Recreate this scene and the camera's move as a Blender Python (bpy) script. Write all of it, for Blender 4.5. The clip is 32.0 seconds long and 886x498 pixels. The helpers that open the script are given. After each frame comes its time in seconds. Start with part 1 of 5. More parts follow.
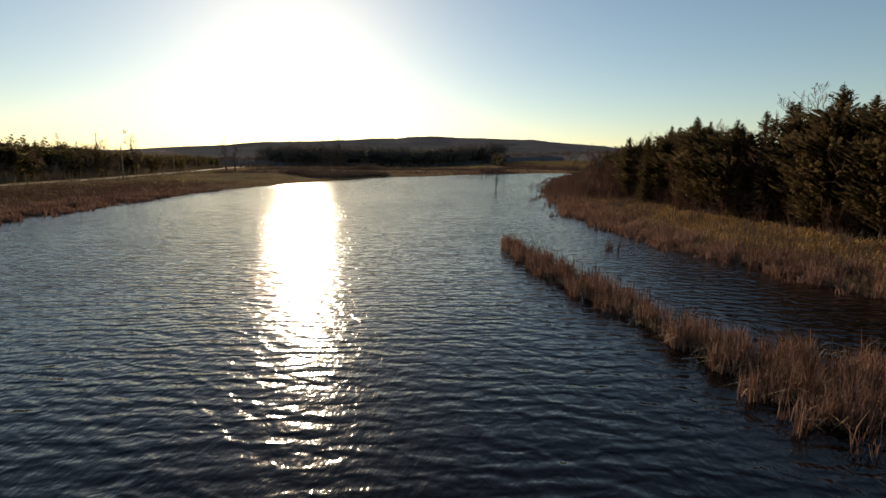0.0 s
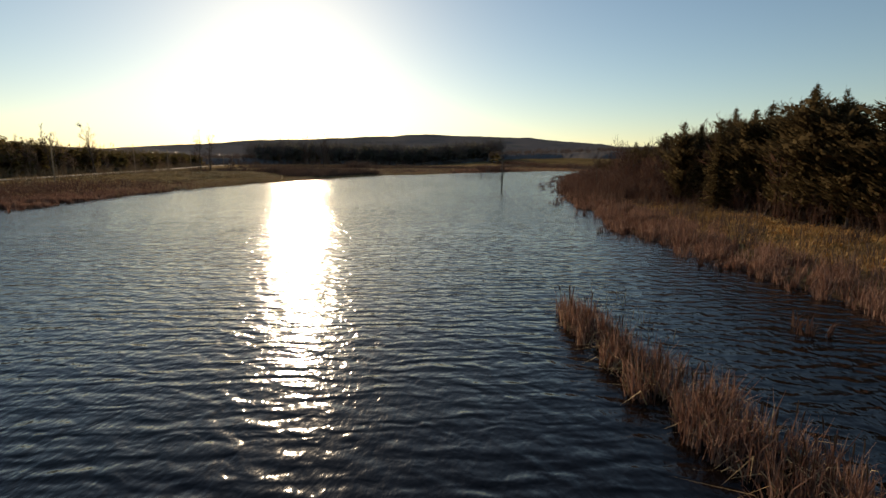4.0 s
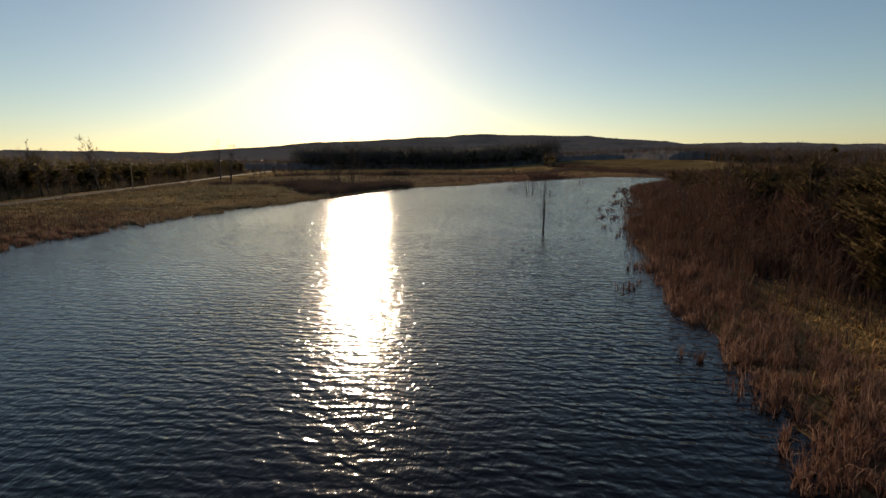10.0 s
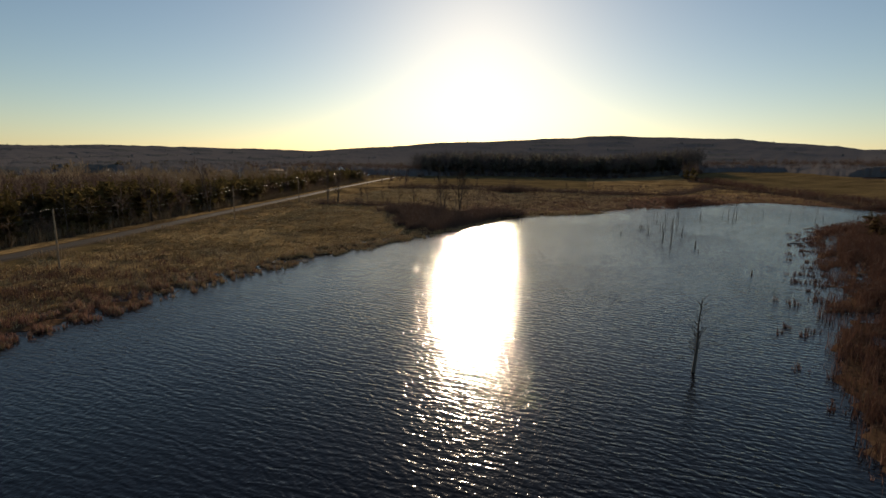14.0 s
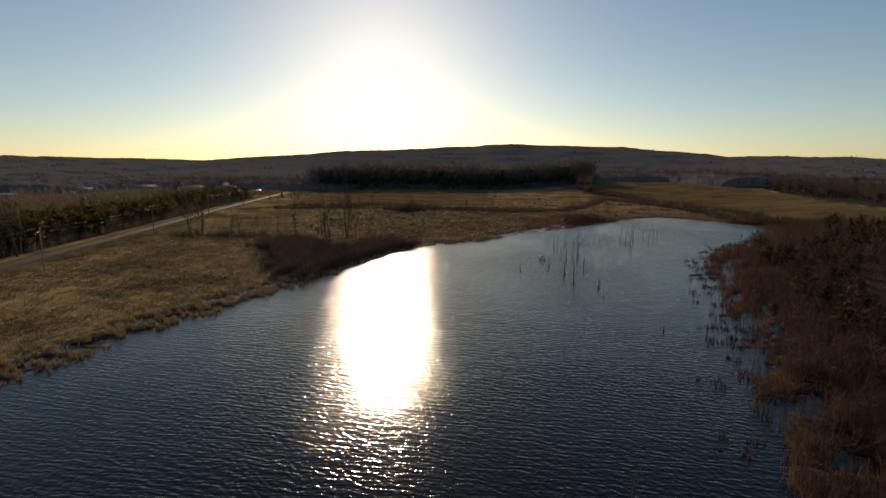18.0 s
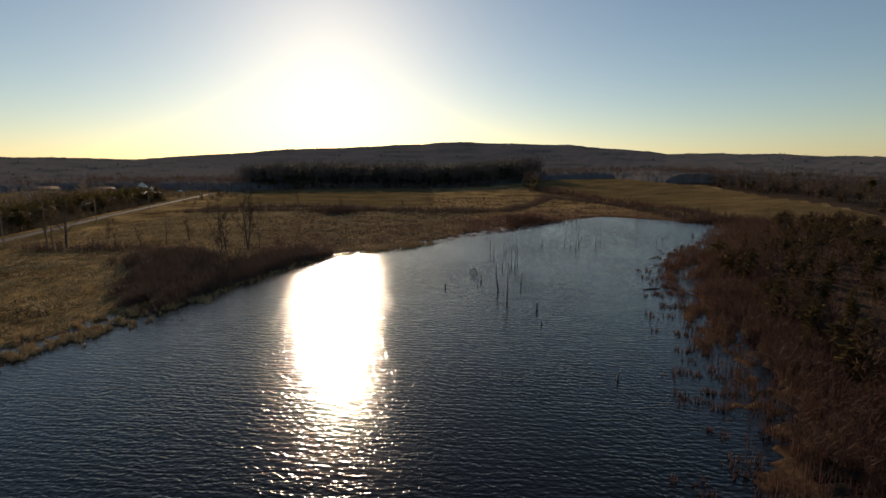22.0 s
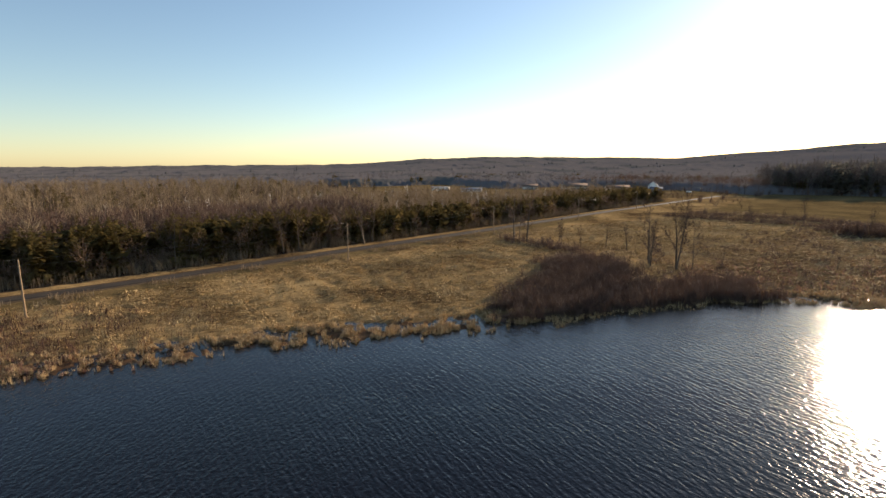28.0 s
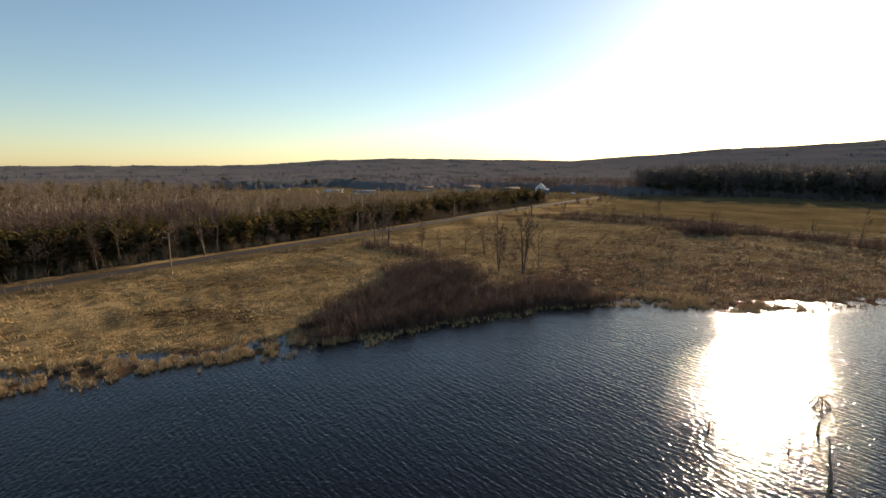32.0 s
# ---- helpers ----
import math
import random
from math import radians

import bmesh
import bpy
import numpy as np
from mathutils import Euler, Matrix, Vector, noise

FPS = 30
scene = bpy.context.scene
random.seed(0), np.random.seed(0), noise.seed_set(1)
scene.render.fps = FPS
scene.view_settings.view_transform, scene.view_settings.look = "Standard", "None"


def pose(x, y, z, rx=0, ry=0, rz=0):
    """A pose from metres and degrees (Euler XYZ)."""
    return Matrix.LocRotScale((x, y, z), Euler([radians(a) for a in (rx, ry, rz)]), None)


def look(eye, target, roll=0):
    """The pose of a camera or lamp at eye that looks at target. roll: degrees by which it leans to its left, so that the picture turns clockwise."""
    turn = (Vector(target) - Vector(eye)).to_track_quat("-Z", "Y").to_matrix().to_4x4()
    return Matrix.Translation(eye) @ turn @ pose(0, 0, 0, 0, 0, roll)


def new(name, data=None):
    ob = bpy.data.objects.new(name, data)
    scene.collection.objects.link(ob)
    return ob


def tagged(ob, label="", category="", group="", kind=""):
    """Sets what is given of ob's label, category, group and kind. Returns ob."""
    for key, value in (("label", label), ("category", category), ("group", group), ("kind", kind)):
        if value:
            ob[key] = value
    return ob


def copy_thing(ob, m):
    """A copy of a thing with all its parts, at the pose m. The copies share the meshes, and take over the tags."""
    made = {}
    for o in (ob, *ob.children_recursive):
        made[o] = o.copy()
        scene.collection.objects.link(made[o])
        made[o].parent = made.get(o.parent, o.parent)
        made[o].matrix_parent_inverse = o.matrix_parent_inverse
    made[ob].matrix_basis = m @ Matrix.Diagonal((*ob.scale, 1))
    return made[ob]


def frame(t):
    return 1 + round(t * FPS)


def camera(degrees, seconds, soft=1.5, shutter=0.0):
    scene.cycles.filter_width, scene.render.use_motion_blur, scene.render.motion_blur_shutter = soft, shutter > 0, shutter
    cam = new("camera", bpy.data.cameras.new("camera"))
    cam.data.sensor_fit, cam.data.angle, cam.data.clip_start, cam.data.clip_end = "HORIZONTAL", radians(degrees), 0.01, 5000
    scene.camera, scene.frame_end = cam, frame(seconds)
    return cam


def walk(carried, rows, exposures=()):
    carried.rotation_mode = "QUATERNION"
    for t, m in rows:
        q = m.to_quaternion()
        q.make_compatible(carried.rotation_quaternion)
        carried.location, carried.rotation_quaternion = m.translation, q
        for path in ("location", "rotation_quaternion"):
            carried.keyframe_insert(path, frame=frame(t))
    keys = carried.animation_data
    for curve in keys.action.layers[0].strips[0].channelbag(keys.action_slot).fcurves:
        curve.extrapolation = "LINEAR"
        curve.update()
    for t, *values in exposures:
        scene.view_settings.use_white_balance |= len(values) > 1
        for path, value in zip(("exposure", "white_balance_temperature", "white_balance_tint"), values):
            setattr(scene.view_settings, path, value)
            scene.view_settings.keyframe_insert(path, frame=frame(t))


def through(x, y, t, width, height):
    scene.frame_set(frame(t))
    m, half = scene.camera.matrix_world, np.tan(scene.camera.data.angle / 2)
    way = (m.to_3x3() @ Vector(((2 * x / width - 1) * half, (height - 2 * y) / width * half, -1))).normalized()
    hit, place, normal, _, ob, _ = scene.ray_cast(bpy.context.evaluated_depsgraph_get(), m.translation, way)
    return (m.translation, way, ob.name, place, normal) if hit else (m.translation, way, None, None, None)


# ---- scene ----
cam = camera(83.0, 32.0)
PATH = [
    (0, (0.887, 0.831, 6.217), (0.828, 2.802, 5.883), 0.1),
    (0.5, (0.807, 3.735, 5.986), (0.743, 5.707, 5.657), -0.0),
    (1, (0.904, 6.488, 5.87), (0.821, 8.458, 5.538), 0.0),
    (1.5, (0.865, 9.145, 5.711), (0.772, 11.116, 5.383), 0.0),
    (2, (0.793, 11.684, 5.683), (0.687, 13.654, 5.353), 0.2),
    (2.5, (0.778, 14.138, 5.612), (0.658, 16.107, 5.2790), 0.3),
    (3, (0.644, 16.597, 5.597), (0.515, 18.566, 5.2590), 0.2),
    (3.5, (0.461, 19.121, 5.712), (0.391, 21.092, 5.3710), 0.1),
    (5.5, (0.356, 28.497, 4.918), (0.334, 30.471, 4.5830), -0.0),
    (6, (0.493, 30.944, 4.783), (0.469, 32.917, 4.4465), -0.1),
    (6.5, (1.03, 33.533, 4.527), (0.996, 35.507, 4.1925), -0.2),
    (7, (1.652, 36.16, 4.637), (1.609, 38.133, 4.3035), -0.2),
    (7.5, (2.407, 38.725, 4.857), (2.35, 40.698, 4.5210), -0.3),
    (8, (3.198, 41.217, 5.277), (3.116, 43.189, 4.9420), -0.4),
    (8.5, (3.69, 43.736, 6.005), (3.58, 45.705, 5.6710), -0.5),
    (9, (4.198, 46.132, 6.916), (4.03, 48.097, 6.584), -0.5),
    (9.5, (4.772, 48.666, 8.368), (4.546, 50.623, 8.027), -0.6),
    (10, (5.191, 51.434, 9.85), (4.931, 53.387, 9.508), -0.6),
    (10.5, (5.638, 54.352, 11.229), (5.361, 56.302, 10.882), -0.6),
    (11, (6.027, 57.303, 12.545), (5.739, 59.252, 12.199), -0.4),
    (11.5, (6.069, 60.118, 13.888), (5.783, 62.066, 13.537), -0.2),
    (12, (5.755, 62.829, 14.98), (5.469, 64.777, 14.629), 0.1),
    (12.5, (5.4, 65.476, 15.9), (5.114, 67.425, 15.552), 0.4),
    (13, (5.101, 68.003, 16.626), (4.693, 69.933, 16.293), 0.4),
    (13.5, (4.577, 70.924, 17.746), (3.96, 72.796, 17.406), 0.5),
    (15.5, (3.888, 83.347, 23.162), (2.953, 85.085, 22.836), 0.3),
    (16, (3.828, 86.068, 23.901), (2.651, 87.652, 23.577), 0.2),
    (16.5, (3.806, 88.342, 24.207), (2.568, 89.879, 23.881), 0.2),
    (17, (3.871, 90.377, 24.367), (2.796, 92.033, 24.045), 0.1),
    (17.5, (3.835, 92.568, 24.473), (3.168, 94.426, 24.154), 0.1),
    (18, (4.156, 95.072, 24.531), (3.785, 97.011, 24.212), 0.1),
    (18.5, (4.574, 97.779, 24.556), (4.344, 99.739, 24.232), 0.1),
    (19, (4.867, 100.725, 24.426), (4.688, 102.691, 24.101), 0.1),
    (19.5, (5.261, 103.888, 24.217), (5.1, 105.855, 23.893), -0.1),
    (20, (5.915, 107.049, 23.899), (5.753, 109.016, 23.578), -0.2),
    (20.5, (6.755, 110.218, 23.697), (6.594, 112.186, 23.376), -0.2),
    (21, (7.669, 113.331, 23.767), (7.504, 115.298, 23.444), -0.2),
    (21.5, (8.439, 116.338, 23.894), (8.271, 118.304, 23.57), -0.2),
    (22, (8.991, 119.112, 23.996), (8.805, 121.076, 23.671), -0.2),
    (22.5, (9.33, 121.372, 23.967), (9.05, 123.326, 23.645), -0.2),
    (23, (9.422, 123.545, 24.155), (8.844, 125.432, 23.832), -0.0),
    (23.5, (9.962, 125.838, 24.185), (9.004, 127.564, 23.863), -0.1),
    (24, (10.994, 128.445, 24.581), (9.589, 129.831, 24.256), 0.1),
    (24.5, (12.008, 131.139, 24.762), (10.349, 132.209, 24.439), -0.0),
    (26.5, (15.814, 141.928, 25.285), (14.06, 142.831, 24.959), -0.2),
    (27, (16.643, 144.386, 25.29), (14.895, 145.3, 24.964), -0.1),
    (27.5, (17.449, 146.732, 25.341), (15.706, 147.657, 25.015), -0.1),
    (28, (18.036, 148.991, 25.482), (16.295, 149.919, 25.155), -0.1),
    (28.5, (18.047, 151.862, 25.446), (16.31, 152.798, 25.115), -0.1),
    (29, (18.056, 154.813, 25.365), (16.328, 155.764, 25.034), -0.1),
    (29.5, (18.283, 157.609, 25.384), (16.568, 158.584, 25.053), -0.1),
    (30, (18.821, 160.198, 25.531), (17.123, 161.201, 25.202), -0.1),
    (30.5, (19.284, 162.448, 25.721), (17.616, 163.503, 25.393), -0.1),
    (31, (19.79, 164.232, 25.841), (18.165, 165.352, 25.515), -0.0),
    (31.5, (20.124, 165.592, 25.826), (18.541, 166.771, 25.503), -0.0),
    (32, (20.478, 166.904, 25.774), (18.923, 168.121, 25.453), 0.1),
]
EXPOSURES = [(0, 0.02, 7050, 8), (6, -0.02, 7050, 8), (10, -0.26, 6950, 9), (22.5, -0.31, 6900, 11), (23.5, -0.31, 6900, 11), (24.5, 0.08, 6850, 12), (26.5, 0.84, 6850, 12), (29, 0.86, 6850, 12), (32, 0.58, 6800, 10)]
walk(cam, [(t, look(eye, target, roll)) for t, eye, target, roll in PATH], EXPOSURES)

# ---------------------------------------------------------------- light
SUN_AZ, SUN_EL = 17.5, 14.0            # degrees left of +y, above the horizon
sun_dir = Vector((-math.sin(radians(SUN_AZ)) * math.cos(radians(SUN_EL)),
                  math.cos(radians(SUN_AZ)) * math.cos(radians(SUN_EL)), math.sin(radians(SUN_EL))))
world = bpy.data.worlds.new("world")
scene.world = world
world.use_nodes = True
wn, wl = world.node_tree.nodes, world.node_tree.links
sky = wn.new("ShaderNodeTexSky")
sky.sky_type = "NISHITA"
sky.sun_disc = False
sky.sun_elevation = radians(SUN_EL)
sky.sun_rotation = radians(-SUN_AZ)
sky.altitude = 100
sky.air_density, sky.dust_density, sky.ozone_density = 1.0, 0.3, 2.0
wn["Background"].inputs["Strength"].default_value = 0.103
wl.new(sky.outputs[0], wn["Background"].inputs["Color"])

sun_data = bpy.data.lights.new("sun", "SUN")
sun_data.energy, sun_data.angle, sun_data.color = 4.9, radians(0.53), (1.0, 0.79, 0.58)
sun = new("sun", sun_data)
sun.rotation_mode = "QUATERNION"
sun.rotation_quaternion = sun_dir.to_track_quat("Z", "Y")


# ---------------------------------------------------------------- materials
def mat(name):
    m = bpy.data.materials.new(name)
    m.use_nodes = True
    return m, m.node_tree.nodes, m.node_tree.links, m.node_tree.nodes["Principled BSDF"]


def ramp(nodes, stops):
    r = nodes.new("ShaderNodeValToRGB")
    e = r.color_ramp.elements
    while len(e) < len(stops):
        e.new(0.5)
    for k, (p, c) in zip(e, stops):
        k.position, k.color = p, (*c, 1)
    return r


def noise_tex(nodes, links, scale, detail=5, rough=0.6, vec=None, dist=0.0):
    n = nodes.new("ShaderNodeTexNoise")
    n.inputs["Scale"].default_value = scale
    n.inputs["Detail"].default_value = detail
    n.inputs["Roughness"].default_value = rough
    n.inputs["Distortion"].default_value = dist
    if vec is not None:
        links.new(vec, n.inputs["Vector"])
    return n


def position(nodes, links, scale=(1, 1, 1), turn=0.0):
    g = nodes.new("ShaderNodeNewGeometry")
    mp = nodes.new("ShaderNodeMapping")
    mp.inputs["Scale"].default_value = scale
    mp.inputs["Rotation"].default_value = (0, 0, radians(turn))
    links.new(g.outputs["Position"], mp.inputs["Vector"])
    return mp.outputs[0]


def plant_material(name, dark, mid, light, rough=0.8, grain=6.0, through=0.0, sheen=0.15):
    """Stalks, twigs and needles: colour differs from piece to piece and along each."""
    m, n, l, b = mat(name)
    g = n.new("ShaderNodeNewGeometry")
    pos = position(n, l)
    nz = noise_tex(n, l, grain, 3, 0.6, pos)
    big = noise_tex(n, l, 0.11, 3, 0.6, pos)
    a = n.new("ShaderNodeMath"); a.operation = "MULTIPLY_ADD"
    l.new(g.outputs["Random Per Island"], a.inputs[0]); a.inputs[1].default_value = 0.55
    s = n.new("ShaderNodeMath"); s.operation = "MULTIPLY"; s.inputs[1].default_value = 0.28
    l.new(nz.outputs[0], s.inputs[0]); l.new(s.outputs[0], a.inputs[2])
    c = n.new("ShaderNodeMath"); c.operation = "MULTIPLY_ADD"; c.inputs[1].default_value = 0.5
    l.new(big.outputs[0], c.inputs[0]); l.new(a.outputs[0], c.inputs[2])
    r = ramp(n, [(0.2, dark), (0.58, mid), (0.95, light)])
    l.new(c.outputs[0], r.inputs[0])
    l.new(r.outputs[0], b.inputs["Base Color"])
    b.inputs["Roughness"].default_value = rough
    b.inputs["Specular IOR Level"].default_value = sheen
    if through:
        tr = n.new("ShaderNodeBsdfTranslucent"); l.new(r.outputs[0], tr.inputs["Color"])
        mx = n.new("ShaderNodeMixShader"); mx.inputs[0].default_value = through
        l.new(b.outputs[0], mx.inputs[1]); l.new(tr.outputs[0], mx.inputs[2])
        l.new(mx.outputs[0], n["Material Output"].inputs["Surface"])
    return m


def plain_material(name, colour, rough=0.6, metal=0.0, vary=0.25, scale=3.0, bump=0.0):
    m, n, l, b = mat(name)
    tc = n.new("ShaderNodeTexCoord")
    nz = noise_tex(n, l, scale, 6, 0.65, tc.outputs["Object"])
    fine = noise_tex(n, l, scale * 9, 3, 0.6, tc.outputs["Object"])
    mixn = n.new("ShaderNodeMath"); mixn.operation = "MULTIPLY_ADD"; mixn.inputs[1].default_value = 0.4
    l.new(fine.outputs[0], mixn.inputs[0]); l.new(nz.outputs[0], mixn.inputs[2])
    r = ramp(n, [(0.45, tuple(v * (1 - vary) for v in colour)), (0.9, tuple(min(1, v * (1 + vary)) for v in colour))])
    l.new(mixn.outputs[0], r.inputs[0]); l.new(r.outputs[0], b.inputs["Base Color"])
    b.inputs["Roughness"].default_value, b.inputs["Metallic"].default_value = rough, metal
    b.inputs["Specular IOR Level"].default_value = 0.5 if rough < 0.75 else 0.12 if rough < 0.9 else 0.0
    if bump:
        bp = n.new("ShaderNodeBump"); bp.inputs["Strength"].default_value = bump; bp.inputs["Distance"].default_value = 0.02
        l.new(mixn.outputs[0], bp.inputs["Height"]); l.new(bp.outputs[0], b.inputs["Normal"])
    return m


def water_material():
    """Short wind waves: two trains of bent crests, chop over them, and gusts that calm or roughen the surface."""
    m, n, l, b = mat("pond_water")

    def train(length, turn, bend, detail_scale):
        w = n.new("ShaderNodeTexWave")
        w.wave_type, w.bands_direction, w.wave_profile = "BANDS", "Y", "SIN"
        w.inputs["Scale"].default_value = 0.314 / length
        w.inputs["Distortion"].default_value = bend
        w.inputs["Detail"].default_value = 2.0
        w.inputs["Detail Scale"].default_value = detail_scale
        w.inputs["Detail Roughness"].default_value = 0.6
        l.new(position(n, l, (0.55, 1, 1), turn), w.inputs["Vector"])
        return w.outputs["Fac"]

    def add(a, amount, rest=None):
        q = n.new("ShaderNodeMath"); q.operation = "MULTIPLY_ADD" if rest is not None else "MULTIPLY"
        q.inputs[1].default_value = amount
        l.new(a, q.inputs[0])
        if rest is not None:
            l.new(rest, q.inputs[2])
        return q.outputs[0]

    h = add(train(0.92, 6, 9.0, 1.3), 0.027)
    h = add(train(0.5, -13, 8.0, 1.6), 0.014, h)
    h = add(train(0.55, 62, 9.0, 1.5), 0.02, h)
    h = add(noise_tex(n, l, 0.33, 2, 0.5, position(n, l, (0.5, 1, 1), 4), 0.5).outputs[0], 0.06, h)
    h = add(noise_tex(n, l, 1.5, 2, 0.5, position(n, l, (1.15, 1, 1), 10), 0.6).outputs[0], 0.062, h)
    h = add(noise_tex(n, l, 4.2, 2, 0.5, position(n, l, (1.6, 0.7, 1), -20)).outputs[0], 0.027, h)
    h = add(noise_tex(n, l, 11.0, 2, 0.5, position(n, l, (1.3, 0.8, 1), 15)).outputs[0], 0.004, h)
    gust = noise_tex(n, l, 0.035, 3, 0.55, position(n, l, (1, 0.5, 1), 10))
    gr = ramp(n, [(0.35, (0.6, 0.6, 0.6)), (0.68, (1.1, 1.1, 1.1))]); l.new(gust.outputs[0], gr.inputs[0])
    g = n.new("ShaderNodeMath"); g.operation = "MULTIPLY"
    l.new(h, g.inputs[0]); l.new(gr.outputs[0], g.inputs[1])
    bp = n.new("ShaderNodeBump"); bp.inputs["Strength"].default_value = 1.0; bp.inputs["Distance"].default_value = 0.84
    l.new(g.outputs[0], bp.inputs["Height"]); l.new(bp.outputs[0], b.inputs["Normal"])
    b.inputs["Base Color"].default_value = (0.004, 0.0025, 0.002, 1)
    b.inputs["Roughness"].default_value = 0.105
    b.inputs["IOR"].default_value = 1.333
    return m


def ground_material():
    """Straw meadow, forest floor and wet peat, laid out by the cover attribute and frayed by noise."""
    m, n, l, b = mat("ground_cover")
    at = n.new("ShaderNodeAttribute"); at.attribute_name = "cover"
    sep = n.new("ShaderNodeSeparateColor"); l.new(at.outputs["Color"], sep.inputs[0])
    pos = position(n, l)
    fray = noise_tex(n, l, 0.35, 5, 0.65, pos)
    patch = noise_tex(n, l, 0.05, 5, 0.6, pos)
    tuft = noise_tex(n, l, 1.6, 6, 0.7, pos)
    fine = noise_tex(n, l, 9.0, 3, 0.6, pos)

    streak = noise_tex(n, l, 1.0, 7, 0.72, position(n, l, (2.1, 0.62, 1)), 0.4)

    def layer(dark, light, lo=0.38, hi=0.68, grain=tuft):
        mm = n.new("ShaderNodeMath"); mm.operation = "MULTIPLY_ADD"; mm.inputs[1].default_value = 0.6
        l.new(grain.outputs[0], mm.inputs[0])
        pp = n.new("ShaderNodeMath"); pp.operation = "MULTIPLY"; pp.inputs[1].default_value = 0.45
        l.new(patch.outputs[0], pp.inputs[0]); l.new(pp.outputs[0], mm.inputs[2])
        r = ramp(n, [(lo, dark), (hi, light)]); l.new(mm.outputs[0], r.inputs[0])
        return r.outputs[0]

    meadow = layer((0.06, 0.036, 0.018), (0.44, 0.3, 0.135), 0.42, 0.64, streak)
    hay = layer((0.085, 0.06, 0.028), (0.215, 0.153, 0.07), 0.42, 0.62, streak)
    forest = layer((0.055, 0.039, 0.028), (0.11, 0.078, 0.056))
    peat = layer((0.055, 0.034, 0.022), (0.17, 0.106, 0.06))

    def over(base, top, mask):
        a = n.new("ShaderNodeMath"); a.operation = "ADD"
        f = n.new("ShaderNodeMath"); f.operation = "MULTIPLY_ADD"; f.inputs[1].default_value = 0.7; f.inputs[2].default_value = -0.35
        l.new(fray.outputs[0], f.inputs[0]); l.new(mask, a.inputs[0]); l.new(f.outputs[0], a.inputs[1])
        st = n.new("ShaderNodeMapRange"); st.inputs["From Min"].default_value = 0.35; st.inputs["From Max"].default_value = 0.65
        l.new(a.outputs[0], st.inputs["Value"])
        mx = n.new("ShaderNodeMix"); mx.data_type = "RGBA"
        l.new(st.outputs[0], mx.inputs["Factor"]); l.new(base, mx.inputs["A"]); l.new(top, mx.inputs["B"])
        return mx.outputs["Result"]

    c = over(meadow, hay, sep.outputs["Red"])
    c = over(c, forest, sep.outputs["Green"])
    c = over(c, peat, sep.outputs["Blue"])
    l.new(c, b.inputs["Base Color"])
    b.inputs["Roughness"].default_value = 0.95
    b.inputs["Specular IOR Level"].default_value = 0.0
    bp = n.new("ShaderNodeBump"); bp.inputs["Strength"].default_value = 0.8; bp.inputs["Distance"].default_value = 0.25
    hs = n.new("ShaderNodeMath"); hs.operation = "MULTIPLY_ADD"; hs.inputs[1].default_value = 0.3
    l.new(fine.outputs[0], hs.inputs[0]); l.new(tuft.outputs[0], hs.inputs[2])
    l.new(hs.outputs[0], bp.inputs["Height"]); l.new(bp.outputs[0], b.inputs["Normal"])
    return m


WATER = water_material()
GROUND = ground_material()
REED = plant_material("dry_reed", (0.08, 0.038, 0.028), (0.18, 0.09, 0.063), (0.4, 0.25, 0.18), through=0.3)
REED_PALE = plant_material("pale_reed", (0.19, 0.118, 0.055), (0.38, 0.26, 0.13), (0.56, 0.43, 0.25), through=0.1)
CATTAIL_HEAD = plant_material("cattail_head", (0.05, 0.022, 0.012), (0.10, 0.05, 0.025), (0.20, 0.12, 0.07))
GRASS = plant_material("straw_grass", (0.11, 0.066, 0.028), (0.36, 0.24, 0.105), (0.66, 0.49, 0.25))
GRASS_GOLD = plant_material("golden_straw", (0.15, 0.075, 0.022), (0.43, 0.235, 0.068), (0.68, 0.42, 0.15))
TWIG = plant_material("bare_twig", (0.07, 0.045, 0.033), (0.15, 0.098, 0.07), (0.27, 0.185, 0.125), through=0.25)
TWIG_RED = plant_material("red_brown_twig", (0.042, 0.023, 0.018), (0.083, 0.044, 0.034), (0.145, 0.083, 0.06), through=0.3)
TWIG_GREY = plant_material("grey_twig", (0.09, 0.065, 0.041), (0.185, 0.134, 0.082), (0.3, 0.226, 0.145), through=0.25)
BARK = plant_material("bark", (0.035, 0.026, 0.02), (0.09, 0.068, 0.05), (0.18, 0.14, 0.105), grain=12)
BIRCH = plant_material("pale_bark", (0.22, 0.19, 0.15), (0.38, 0.34, 0.28), (0.55, 0.5, 0.43), grain=9)
NEEDLE = plant_material("conifer_needles", (0.062, 0.045, 0.024), (0.108, 0.078, 0.04), (0.15, 0.112, 0.056), rough=0.85, through=0.45, sheen=0.0)
NEEDLE_FAR = plant_material("far_conifer", (0.075, 0.058, 0.024), (0.125, 0.096, 0.038), (0.18, 0.138, 0.056), grain=0.4, sheen=0.0, through=0.55)
# plantation needles: pale grey, with the haze of distance put into the colour
NEEDLE_HAZED = plant_material("hazed_conifer", (0.15, 0.145, 0.12), (0.195, 0.188, 0.155), (0.24, 0.23, 0.19), grain=0.4, sheen=0.0, through=0.6)
WOOD_FAR = plant_material("far_bare_wood", (0.09, 0.076, 0.07), (0.125, 0.106, 0.097), (0.165, 0.14, 0.126), grain=0.5, sheen=0.0, through=0.1)
# hill treetops: both colours lifted and greyed to paint in aerial haze
CANOPY_HAZED = plant_material("hazed_bare_canopy", (0.125, 0.113, 0.11), (0.15, 0.136, 0.13), (0.18, 0.161, 0.152), grain=0.3, sheen=0.0)
